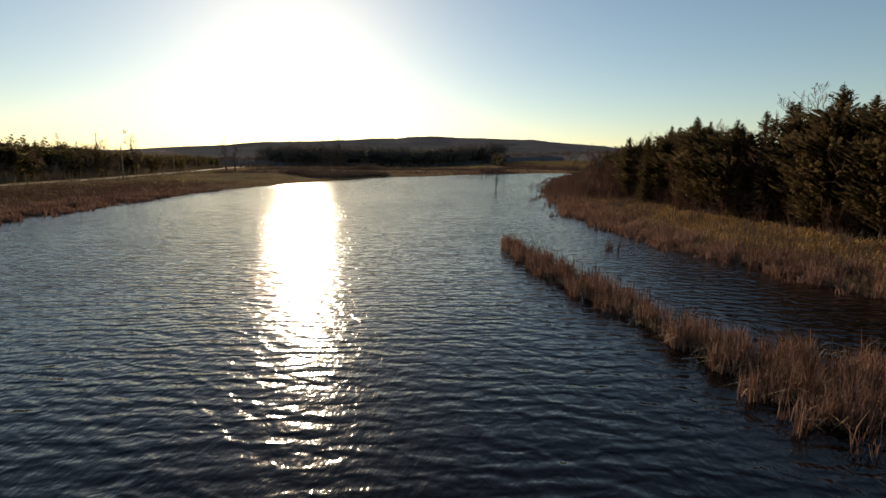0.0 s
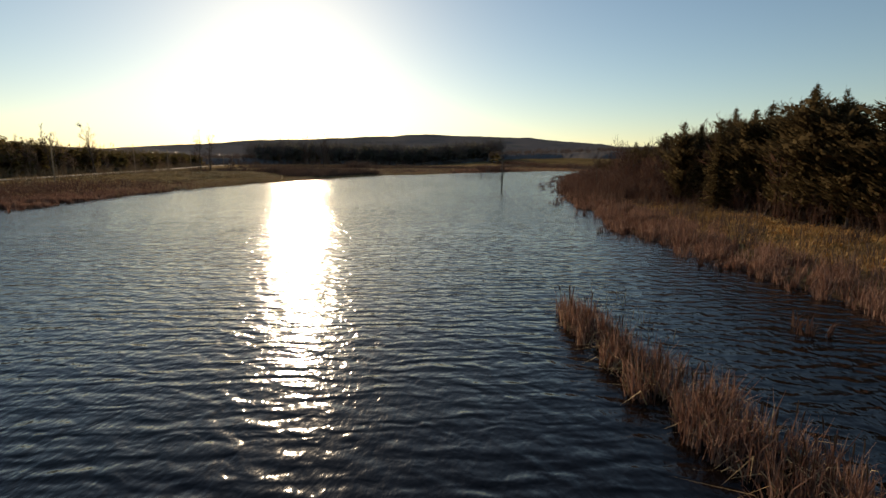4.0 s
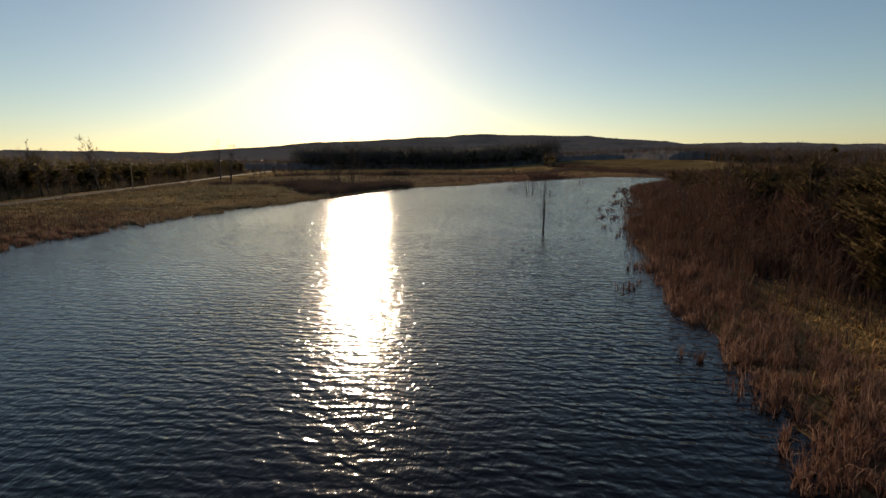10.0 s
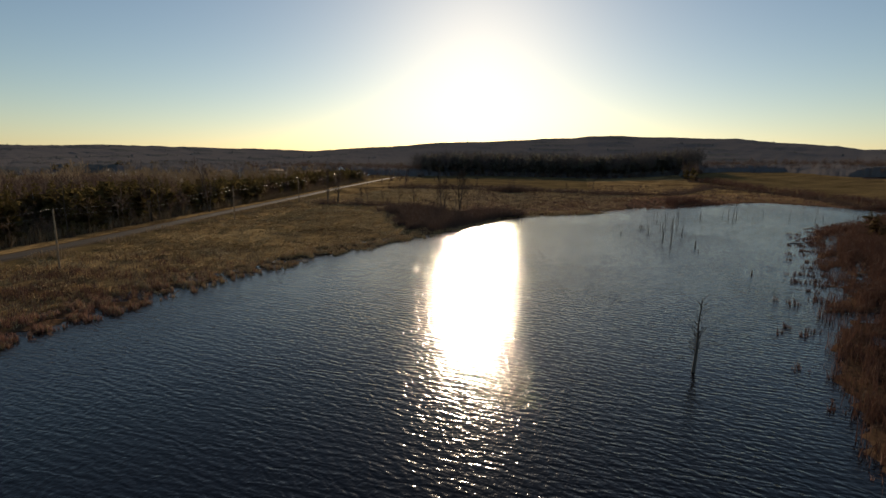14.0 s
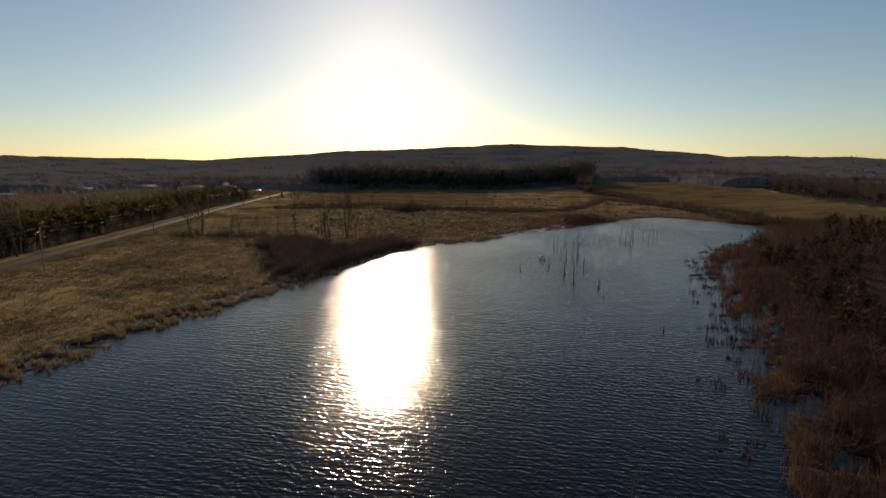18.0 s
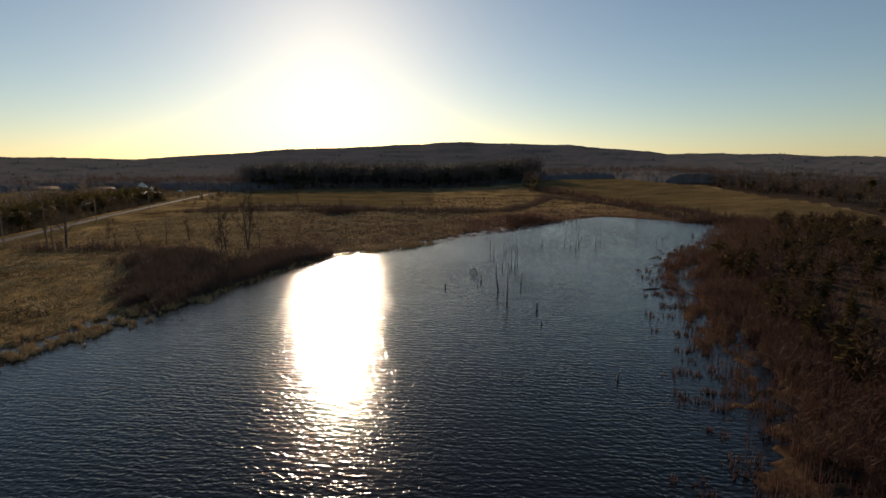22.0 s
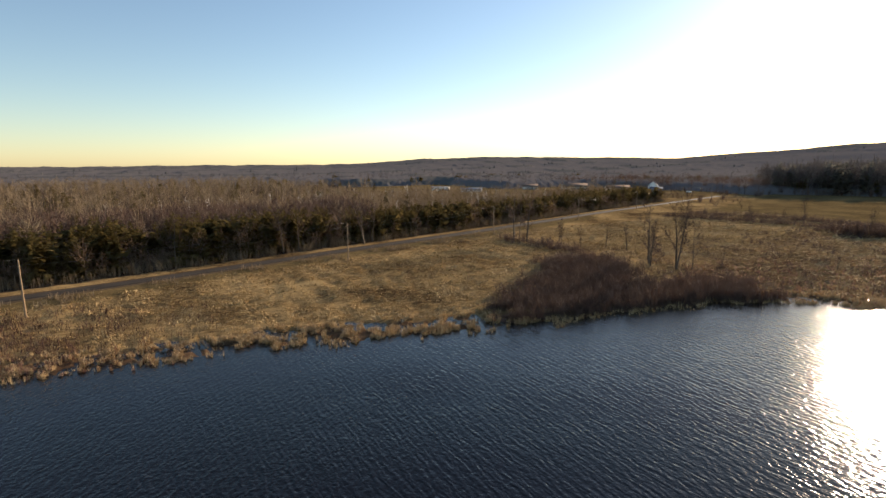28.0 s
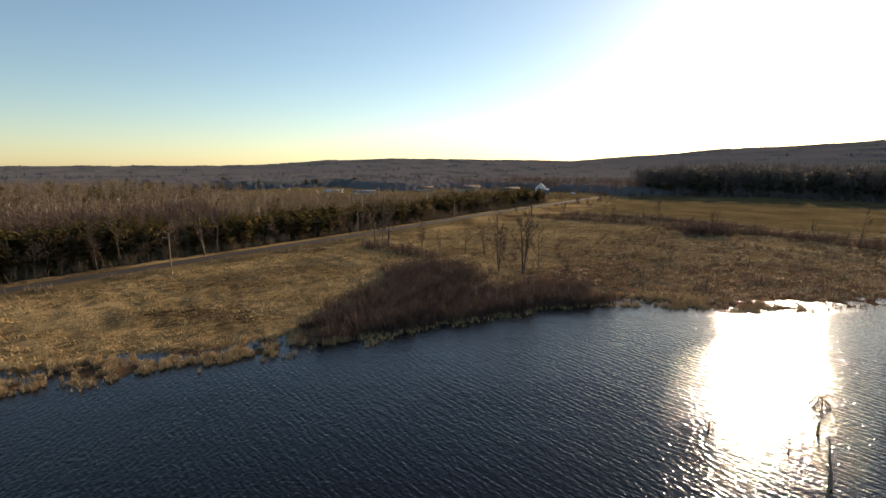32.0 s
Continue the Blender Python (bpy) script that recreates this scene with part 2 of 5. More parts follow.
CANOPY_FIR_HAZED = plant_material("hazed_fir_canopy", (0.098, 0.096, 0.09), (0.116, 0.113, 0.104), (0.136, 0.131, 0.118), grain=0.3, sheen=0.0)
TWIG_DARK = plant_material("dark_twig", (0.05, 0.032, 0.025), (0.1, 0.064, 0.05), (0.17, 0.115, 0.085), through=0.2)
DEADWOOD = plant_material("weathered_deadwood", (0.04, 0.032, 0.026), (0.10, 0.082, 0.066), (0.2, 0.17, 0.14), grain=14)
ASPHALT = plain_material("worn_asphalt", (0.05, 0.042, 0.034), 0.8, vary=0.3, scale=0.4, bump=0.3)
GRAVEL = plain_material("sandy_gravel", (0.115, 0.083, 0.053), 0.95, vary=0.3, scale=0.5, bump=0.4)
POLE_WOOD = plain_material("creosoted_pole", (0.3, 0.21, 0.13), 0.85, vary=0.3, scale=2.5, bump=0.4)
PORCELAIN = plain_material("brown_porcelain", (0.09, 0.055, 0.04), 0.92)
CABLE = plain_material("aluminium_cable", (0.2, 0.2, 0.2), 0.45, 1.0)
SIDING = plain_material("white_siding", (0.78, 0.77, 0.74), 0.55, vary=0.06, scale=0.7)
SIDING_BLUE = plain_material("blue_grey_siding", (0.24, 0.31, 0.40), 0.6, vary=0.08, scale=0.7)
SIDING_GREY = plain_material("grey_siding", (0.42, 0.43, 0.43), 0.6, vary=0.1, scale=0.7)
SIDING_TAN = plain_material("tan_siding", (0.40, 0.33, 0.25), 0.65, vary=0.12, scale=0.7)
ROOF_BLUE = plain_material("blue_grey_shingle", (0.13, 0.16, 0.21), 0.8, vary=0.2, scale=1.5)
ROOF_BROWN = plain_material("brown_shingle", (0.17, 0.125, 0.1), 0.85, vary=0.2, scale=1.5)
ROOF_METAL = plain_material("galvanised_roof", (0.4, 0.41, 0.42), 0.55, 0.25, vary=0.12, scale=0.8)
PANE = plain_material("window_glass", (0.03, 0.035, 0.04), 0.06, vary=0.05)
TRIM = plain_material("white_trim", (0.8, 0.8, 0.78), 0.5, vary=0.05)
TYRE = plain_material("tyre_rubber", (0.02, 0.02, 0.02), 0.85)
CAR_PAINT = plain_material("white_car_paint", (0.75, 0.75, 0.74), 0.2, vary=0.03)


# ---------------------------------------------------------------- the plan
LAKE = [(30, -160), (34, -20), (26, 12), (20.5, 26), (17.5, 36), (16, 45), (15, 56), (15.5, 66), (16.3, 75), (17, 85), (17.5, 96),
        (19.5, 110), (22, 126), (25.5, 139), (28, 151), (31, 164), (36, 178), (39, 195), (43.5, 213), (49, 236), (56, 256),
        (66, 268), (77, 284), (87, 302), (97, 321), (101, 336), (82, 352), (64, 365), (46, 350), (26, 323), (11, 305), (1, 290),
        (-9, 274), (-16, 264), (-27, 255), (-34, 246), (-39, 234), (-41, 220), (-43.5, 204), (-46, 192), (-49, 180),
        (-52, 168), (-54.5, 155), (-56, 140), (-57, 125), (-56.5, 110), (-55, 95), (-51.5, 75), (-48, 52), (-42, 0), (-40, -160)]
ROAD = [(-56, -150), (-74, 0), (-88, 85), (-98.5, 130), (-106.5, 155), (-118, 190), (-130, 230), (-146, 280), (-164.5, 335), (-185, 405),
        (-202, 462), (-209, 488), (-214, 508)]
# skyline: degrees left of +y, height of the treed crest at 1900 m
SKYLINE = [(-180, 30), (-60, 32), (-45, 40), (-37, 47), (-34, 52), (-30, 60), (-25, 65), (-19, 68), (-14, 86), (-9, 101), (-3, 109), (1.7, 114),
           (5.8, 116), (7.5, 108), (10, 105), (16, 97), (22, 88), (28, 75), (33, 62), (37, 54), (41, 56), (46, 58), (57, 62), (64, 54), (69, 42),
           (74, 33), (82, 32), (92, 30), (100, 26), (120, 28), (180, 30)]
CENTRE = (0.0, 150.0)


def seg_dist(X, Y, line, closed):
    """Distance from points to a polyline, and how far along it the nearest place lies."""
    P = np.array(line, float)
    Q = np.roll(P, -1, 0) if closed else P[1:]
    P = P if closed else P[:-1]
    best = np.full(X.shape, 1e9)
    along = np.zeros(X.shape)
    run = 0.0
    for (ax, ay), (bx, by) in zip(P, Q):
        dx, dy = bx - ax, by - ay
        L = math.hypot(dx, dy)
        k = np.clip(((X - ax) * dx + (Y - ay) * dy) / (L * L), 0, 1)
        d = np.hypot(X - ax - k * dx, Y - ay - k * dy)
        along = np.where(d < best, run + k * L, along)
        best = np.minimum(best, d)
        run += L
    return best, along


def inside(X, Y, line):
    P = np.array(line, float)
    ins = np.zeros(X.shape, bool)
    for (ax, ay), (bx, by) in zip(P, np.roll(P, -1, 0)):
        c = ((ay > Y) != (by > Y)) & (X < (bx - ax) * (Y - ay) / (by - ay + 1e-12) + ax)
        ins ^= c
    return ins


def smooth(a, b, v):
    k = np.clip((v - a) / (b - a), 0, 1)
    return k * k * (3 - 2 * k)


def wobble(X, Y, s, seed=0):
    """Cheap smooth noise in -1..1 from a few sines."""
    r = np.random.RandomState(seed)
    out = np.zeros(np.shape(X))
    for k in range(6):
        a, f, p = r.uniform(0, 6.283), r.uniform(0.6, 1.9) / s, r.uniform(0, 6.283)
        out = out + np.sin((X * math.cos(a) + Y * math.sin(a)) * f * 6.283 + p)
    return out / 3.2


def shore(X, Y):
    """Signed distance to the waterline, positive on land."""
    X, Y = np.asarray(X, float), np.asarray(Y, float)
    d, _ = seg_dist(X, Y, LAKE, True)
    d = np.where(inside(X, Y, LAKE), -d, d)
    return d + 0.9 * wobble(X, Y, 9, 3) + 0.5 * wobble(X, Y, 3.1, 4)


def road_side(X, Y):
    """Signed distance to the road's middle, positive on the lake's side."""
    P = np.array(ROAD, float)
    d, _ = seg_dist(X, Y, ROAD, False)
    xr = np.interp(Y, P[:, 1], P[:, 0])
    return np.where(X > xr, d, -d)


def height(X, Y):
    X, Y = np.asarray(X, float), np.asarray(Y, float)
    s = shore(X, Y)
    left = smooth(30, -30, X)
    R0 = np.hypot(X - CENTRE[0], Y - CENTRE[1])
    h = np.where(s < 0, np.maximum(-1.2, 0.22 * s), 0.05 * np.minimum(s, 6))
    h = h + left * 1.25 * smooth(6, 42, s) + (1 - left) * 1.2 * smooth(4, 30, s)
    h = h + np.where(s > 2, 0.12 * wobble(X, Y, 7, 5), 0) * smooth(2, 12, s)
    # the hay field that climbs beyond the head of the pond, and the meadows by the houses
    h = h + 9.5 * smooth(400, 690, Y) * smooth(-60, 100, X) * smooth(330, 150, X) * smooth(1100, 800, Y)
    h = h + 5.0 * smooth(300, 400, Y) * smooth(110, 190, X) * smooth(700, 400, R0)
    # pools behind the reed fringe
    pool = (wobble(X, Y, 8, 44) + 0.6 * wobble(X, Y, 3.2, 45) > 0.1) * smooth(10, 6, s) * smooth(0.2, 1.0, s)
    h = h - 0.5 * pool * (((X < 0) & (Y > 60) & (Y < 215)) | ((X < 6) & (X > -40) & (Y > 246) & (Y < 300)) | ((X > 0) & (Y > 138) & (Y < 330)))
    h = h + 2.0 * smooth(280, 520, Y) * smooth(0, -150, X)
    R = np.hypot(X - CENTRE[0], Y - CENTRE[1])
    az = np.degrees(np.arctan2(-(X - CENTRE[0]), Y - CENTRE[1]))
    top = np.interp(az, [a for a, _ in SKYLINE], [b for _, b in SKYLINE]) - 13
    far = smooth(800, 1900, R)
    h = h * (1 - far) + far * (top + 3.0 * wobble(X, Y, 260, 8)) * (1 - 0.45 * smooth(2000, 4200, R))
    r = road_side(X, Y)
    near_road = smooth(11, 3.2, np.abs(r)) * smooth(900, 600, R)
    return h * (1 - near_road) + near_road * (1.75 + 0.004 * np.maximum(0, Y - 150))


def height1(x, y):
    return float(height(np.array([x]), np.array([y]))[0])


# ---------------------------------------------------------------- mesh helpers
def fast_mesh(name, V, F, mats, mi=None, smooth_shade=False):
    """A mesh from arrays of vertices and triangles or quads."""
    V, F = np.asarray(V, np.float32), np.asarray(F, np.int32)
    me = bpy.data.meshes.new(name)
    k = F.shape[1]
    me.vertices.add(len(V)); me.vertices.foreach_set("co", V.ravel())
    me.loops.add(F.size); me.loops.foreach_set("vertex_index", F.ravel())
    me.polygons.add(len(F))
    me.polygons.foreach_set("loop_start", np.arange(0, F.size, k, dtype=np.int32))
    me.polygons.foreach_set("loop_total", np.full(len(F), k, np.int32))
    for m in mats if isinstance(mats, (list, tuple)) else [mats]:
        me.materials.append(m)
    if mi is not None:
        me.polygons.foreach_set("material_index", np.asarray(mi, np.int32))
    if smooth_shade:
        me.polygons.foreach_set("use_smooth", np.ones(len(F), bool))
    me.update(calc_edges=True)
    me.validate()
    return me


def gather(pieces):
    """Joins (V, F) pieces into one pair of arrays."""
    Vs, Fs, n = [], [], 0
    for V, F in pieces:
        Vs.append(V); Fs.append(np.asarray(F) + n); n += len(V)
    return np.concatenate(Vs), np.concatenate(Fs)


def tube(points, radii, sides=6, cap=True):
    """A tapered round limb along points, as triangles."""
    P = np.array(points, float)
    T = np.gradient(P, axis=0)
    T /= np.linalg.norm(T, axis=1)[:, None] + 1e-9
    ref = np.array([1.0, 0, 0]) if abs(T[0][0]) < 0.8 else np.array([0, 1.0, 0])
    U = np.cross(T, ref); U /= np.linalg.norm(U, axis=1)[:, None] + 1e-9
    W = np.cross(T, U)
    a = np.arange(sides) / sides * 2 * math.pi
    R = np.array(radii, float)[:, None, None]
    V = P[:, None] + R * (np.cos(a)[None, :, None] * U[:, None] + np.sin(a)[None, :, None] * W[:, None])
    V = V.reshape(-1, 3)
    F = []
    for i in range(len(P) - 1):
        for j in range(sides):
            q, w = i * sides + j, i * sides + (j + 1) % sides
            F += [(q, w, w + sides), (q, w + sides, q + sides)]
    if cap:
        e = (len(P) - 1) * sides
        F += [(e, e + j, e + j + 1) for j in range(1, sides - 1)]
    return V, np.array(F)


def box(cx, cy, cz, sx, sy, sz):
    """A closed block from its middle and sizes, as quads turned to triangles."""
    V = np.array([(x, y, z) for x in (-.5, .5) for y in (-.5, .5) for z in (-.5, .5)], float) * (sx, sy, sz) + (cx, cy, cz)
    Q = [(0, 1, 3, 2), (4, 6, 7, 5), (0, 4, 5, 1), (2, 3, 7, 6), (0, 2, 6, 4), (1, 5, 7, 3)]
    return V, np.array([t for a, b, c, d in Q for t in ((a, b, c), (a, c, d))])


def part(name, VF, material, parent, label="", smooth_shade=False):
    """One mesh object under a thing or a part."""
    ob = new(name, fast_mesh(name, *VF, material, smooth_shade=smooth_shade))
    ob.parent = parent
    if label:
        ob["label"] = label
    return ob


def thing(name, x, y, z, turn, label, category, group=""):
    e = new(name)
    e.empty_display_size = 0.3
    e.matrix_basis = pose(x, y, z, 0, 0, turn)
    return tagged(e, label, category, group)


def blades(P, H, W, lean, rng, curl=0.35, az=None):
    """Thin upright leaves: P bases (n,3), H heights, W widths, lean as a share of height. Two bent segments, three triangles each."""
    n = len(P)
    az = rng.uniform(0, 6.283, n) if az is None else az
    fa = rng.uniform(0, 6.283, n)
    D = np.stack([np.cos(az), np.sin(az), np.zeros(n)], 1)
    S = np.stack([np.cos(fa), np.sin(fa), np.zeros(n)], 1) * (W / 2)[:, None]
    L = (lean * H)[:, None]
    mid = P + D * L * 0.35 + np.stack([np.zeros(n), np.zeros(n), H * 0.55], 1)
    tip = P + D * L * (1 + curl) + np.stack([np.zeros(n), np.zeros(n), H * np.clip(1 - 0.4 * lean * lean, 0.25, 1)], 1)
    V = np.stack([P - S, P + S, mid - S * 0.8, mid + S * 0.8, tip], 1).reshape(-1, 3)
    b = np.arange(n)[:, None] * 5
    F = np.concatenate([b + [0, 1, 3], b + [0, 3, 2], b + [2, 3, 4]], 1).reshape(-1, 3)
    return V, F


def scatter(rng, n, x0, x1, y0, y1, keep):
    """n places in a rectangle where keep(x, y) is over a random share."""
    xs, ys, got = [], [], 0
    for _ in range(24):
        X, Y = rng.uniform(x0, x1, n * 2), rng.uniform(y0, y1, n * 2)
        ok = rng.uniform(0, 1, n * 2) < keep(X, Y)
        xs.append(X[ok]); ys.append(Y[ok]); got += int(ok.sum())
        if got >= n:
            break
    return np.concatenate(xs)[:n], np.concatenate(ys)[:n]


def on_ground(X, Y, sink=0.03):
    return np.stack([X, Y, height(X, Y) - sink], 1)


def spread(protos, X, Y, Z, S, rng):
    """Merged copies of (V, F) prototypes at places, with turn and scale; for woods."""
    Vs, Fs, n = [], [], 0
    which = rng.randint(0, len(protos), len(X))
    for k, (pv, pf) in enumerate(protos):
        idx = np.where(which == k)[0]
        if not len(idx):
            continue
        a = rng.uniform(0, 6.283, len(idx))
        c, s = np.cos(a), np.sin(a)
        sc = S[idx]
        wide = sc * rng.uniform(0.8, 1.2, len(idx))
        v = np.empty((len(idx), len(pv), 3), np.float32)
        v[:, :, 0] = (pv[None, :, 0] * c[:, None] - pv[None, :, 1] * s[:, None]) * wide[:, None] + X[idx][:, None]
        v[:, :, 1] = (pv[None, :, 0] * s[:, None] + pv[None, :, 1] * c[:, None]) * wide[:, None] + Y[idx][:, None]
        v[:, :, 2] = pv[None, :, 2] * sc[:, None] + Z[idx][:, None]
        f = pf[None] + (np.arange(len(idx)) * len(pv))[:, None, None] + n
        Vs.append(v.reshape(-1, 3)); Fs.append(f.reshape(-1, 3)); n += len(idx) * len(pv)
    return np.concatenate(Vs), np.concatenate(Fs)


# ---------------------------------------------------------------- ground, water, road
def build_ground():
    ang = np.radians(np.arange(0, 360, 0.625))
    rad = np.concatenate([np.arange(1.6, 270, 1.9), 270 * 1.045 ** np.arange(0, 65)])
    rad = rad[rad < 4600]
    A, R = np.meshgrid(ang, rad)
    X, Y = CENTRE[0] + R * np.cos(A), CENTRE[1] + R * np.sin(A)
    X, Y = np.append(X.ravel(), CENTRE[0]), np.append(Y.ravel(), CENTRE[1])
    Z = height(X, Y)
    V = np.stack([X, Y, Z], 1)
    na, nr = len(ang), len(rad)
    i, j = np.meshgrid(np.arange(nr - 1), np.arange(na), indexing="ij")
    j2 = (j + 1) % na
    Q = np.stack([i * na + j, (i + 1) * na + j, (i + 1) * na + j2, i * na + j2], -1).reshape(-1, 4)
    tri = np.concatenate([Q[:, [0, 1, 2]], Q[:, [0, 2, 3]]])
    c = len(X) - 1
    j = np.arange(na)
    tri = np.concatenate([tri, np.stack([np.full(na, c), j, (j + 1) % na], 1)])
    me = fast_mesh("ground", V, tri, GROUND, smooth_shade=True)
    s, r = shore(X, Y), road_side(X, Y)
    RR = np.hypot(X - CENTRE[0], Y - CENTRE[1])
    hay = hay_field(X, Y)
    mown = np.maximum(hay, 0.85 * smooth(10, 7.5, r) * (r > 0) * (Y < 320))
    mown = np.maximum(mown, (X < -215) & (X > -560) & (Y > 290) & (Y < 560))
    wood = np.clip(left_wood(X, Y) + right_wood(X, Y) + (X > 0) * smooth(82, 100, Y) * smooth(345, 325, Y) * smooth(1, 3, s) * smooth(40, 30, s) + smooth(650, 800, RR) * (1 - hay), 0, 1)
    wood = np.maximum(wood, ((RR > 340) | ((X > 150) & (Y > 250))) & ~open_land(X, Y, RR))
    wet = np.maximum(smooth(9, 2, s + 4.5 * ((X > 5) & (Y < 85))) * smooth(400, 250, RR), 0.5 * smooth(235, 262, Y) * smooth(372, 362, Y) * smooth(-92, -70, X) * smooth(120, 90, X))
    col = np.stack([mown, wood, wet, np.ones_like(hay)], 1).astype(np.float32)
    lay = me.attributes.new("cover", "FLOAT_COLOR", "POINT")
    lay.data.foreach_set("color", col.ravel())
    tagged(new("ground", me), "straw meadow, peat and forest floor rising to wooded hills", "ground", kind="structure")


def plantation_front(X):
    """Where the plantation behind the hay field begins."""
    return np.interp(X, [-240, -198, -151, -105, -40, 60], [550, 562, 592, 616, 628, 640])


def hay_field(X, Y):
    """Mown fields: beyond the hedge by the road, and on the rise past the head of the pond."""
    b = ((X > np.interp(Y, [370, 560], [-140, -205])) & (X < np.interp(Y, [370, 560], [-20, -45])) & (Y > 368 + 0.12 * (X + 140)) & (Y < plantation_front(X) + 2))
    c = ((X > np.interp(Y, [330, 380, 430, 500, 700], [112, 100, 84, 55, 45])) & (X < np.interp(Y, [330, 380, 480, 660], [168, 168, 172, 135]))
         & (Y > 335) & (Y < 660))
    return np.clip(b.astype(float) + c, 0, 1)


def left_wood(X, Y):
    """Woods across the road: 1 where they stand."""
    r = road_side(X, Y)
    w = (r < -9) & (Y < 430) & (Y > -250) & (X > -640)
    clear = (X < -225) & (Y > 296) & (Y < 440) & (X > -520)
    strip = (Y > 300) & (r > -60)
    far = (Y > 300) & ~strip
    return (w & ~clear & (~far | (Y < 330))).astype(float)


def right_wood(X, Y):
    s = shore(X, Y)
    edge = np.interp(Y, [-50, 20, 55, 80, 105, 130, 200, 260, 300], [15, 15, 14, 12.5, 10, 8.5, 9, 12, 18])
    return ((X > 10) & (s > edge) & (Y < 330 - 0.25 * (X - 100) * (X < 170)) & (Y > -160) & (X < 420)).astype(float)


def open_land(X, Y, R):
    """Where no far trees stand: fields, road, houses, pond."""
    house = (np.hypot(X + 262, Y - 510) < 45) | ((X > -395) & (X < -215) & (Y > 440) & (Y < 540)) | ((X < -225) & (X > -540) & (Y > 296) & (Y < 440))
    meadow = (Y > 200) & (Y < np.maximum(535, plantation_front(X))) & (X > np.interp(Y, [200, 620], [-150, -290])) & (X < 40) & ((Y < 535) | (X > -205))
    east = (X > 0) & (Y < 520) & (X < 170)
    return (hay_field(X, Y) > 0.5) | house | meadow | east | (left_wood(X, Y) > 0.5) | (np.abs(road_side(X, Y)) < 14) | (shore(X, Y) < 10)


build_ground()

wx, wy = np.meshgrid(np.linspace(-120, 170, 30), np.linspace(-200, 420, 63))
wi, wj = np.meshgrid(np.arange(62), np.arange(29), indexing="ij")
q0 = (wi * 30 + wj).ravel()
water_me = fast_mesh("water", np.stack([wx.ravel(), wy.ravel(), 0 * wx.ravel()], 1), np.stack([q0, q0 + 1, q0 + 31, q0 + 30], 1), WATER, smooth_shade=True)
tagged(new("water", water_me), "dark rippled pond water with wind waves", "water", kind="structure")


def ribbon(name, line, width, lift, material, label, offset=0.0):
    P = np.array(line, float)
    t = np.concatenate([[0], np.cumsum(np.hypot(*np.diff(P, axis=0).T))])
    u = np.arange(0, t[-1], 3.0)
    X, Y = np.interp(u, t, P[:, 0]), np.interp(u, t, P[:, 1])
    k = np.ones(9) / 9
    Xs, Ys = np.convolve(np.pad(X, 4, "edge"), k, "valid"), np.convolve(np.pad(Y, 4, "edge"), k, "valid")
    dx, dy = np.gradient(Xs), np.gradient(Ys)
    L = np.hypot(dx, dy)
    nx, ny = dy / L, -dx / L
    rows = []
    for e in np.linspace(-0.5, 0.5, 5):
        ex, ey = Xs + nx * (e * width + offset), Ys + ny * (e * width + offset)
        rows.append(np.stack([ex, ey, height(ex, ey) + lift + 0.05 * (0.25 - e * e)], 1))
    low = [rows[0] - (0, 0, 0.35), *rows, rows[-1] - (0, 0, 0.35)]
    V = np.stack(low, 1).reshape(-1, 3)
    i, j = np.meshgrid(np.arange(len(u) - 1), np.arange(6), indexing="ij")
    q = (i * 7 + j).ravel()
    return tagged(new(name, fast_mesh(name, V, np.stack([q, q + 1, q + 8, q + 7], 1), material, smooth_shade=True)), label, "road", kind="structure")


ribbon("road_shoulder", ROAD, 6.4, 0.06, GRAVEL, "sandy gravel shoulder along the country road")
ribbon("road", ROAD, 4.2, 0.11, ASPHALT, "worn grey asphalt country road without markings")


# ---------------------------------------------------------------- trees
def bare_tree(rng, h, spreadk=0.45, levels=3, kids=(7, 5, 3), sides=(7, 4, 3), trunk_r=None, upright=0.55, start=0.25, forks=1, fine=0.006):
    """A leafless broadleaf: (trunk piece, list of limb pieces)."""
    r0 = trunk_r or h * 0.014
    limbs = []
    n = 7
    trunks = []
    for f in range(forks):
        lean = rng.uniform(-0.06, 0.06, 2) + (np.array([math.cos(f * 2.4), math.sin(f * 2.4)]) * 0.12 if forks > 1 else 0)
        z = np.linspace(0, h * rng.uniform(0.85, 1.0), n)
        x = lean[0] * z + np.cumsum(rng.normal(0, h * 0.008, n)); y = lean[1] * z + np.cumsum(rng.normal(0, h * 0.008, n))
        x -= x[0]; y -= y[0]
        T = np.stack([x, y, z], 1)
        R = r0 * (1 - np.linspace(0, 1, n) * 0.92) ** 0.9
        trunks.append(tube(T, R, sides[0]))
        grow(rng, T, R, h * spreadk, 1, levels, kids, sides, upright, start, limbs, fine)
    return gather(trunks), limbs


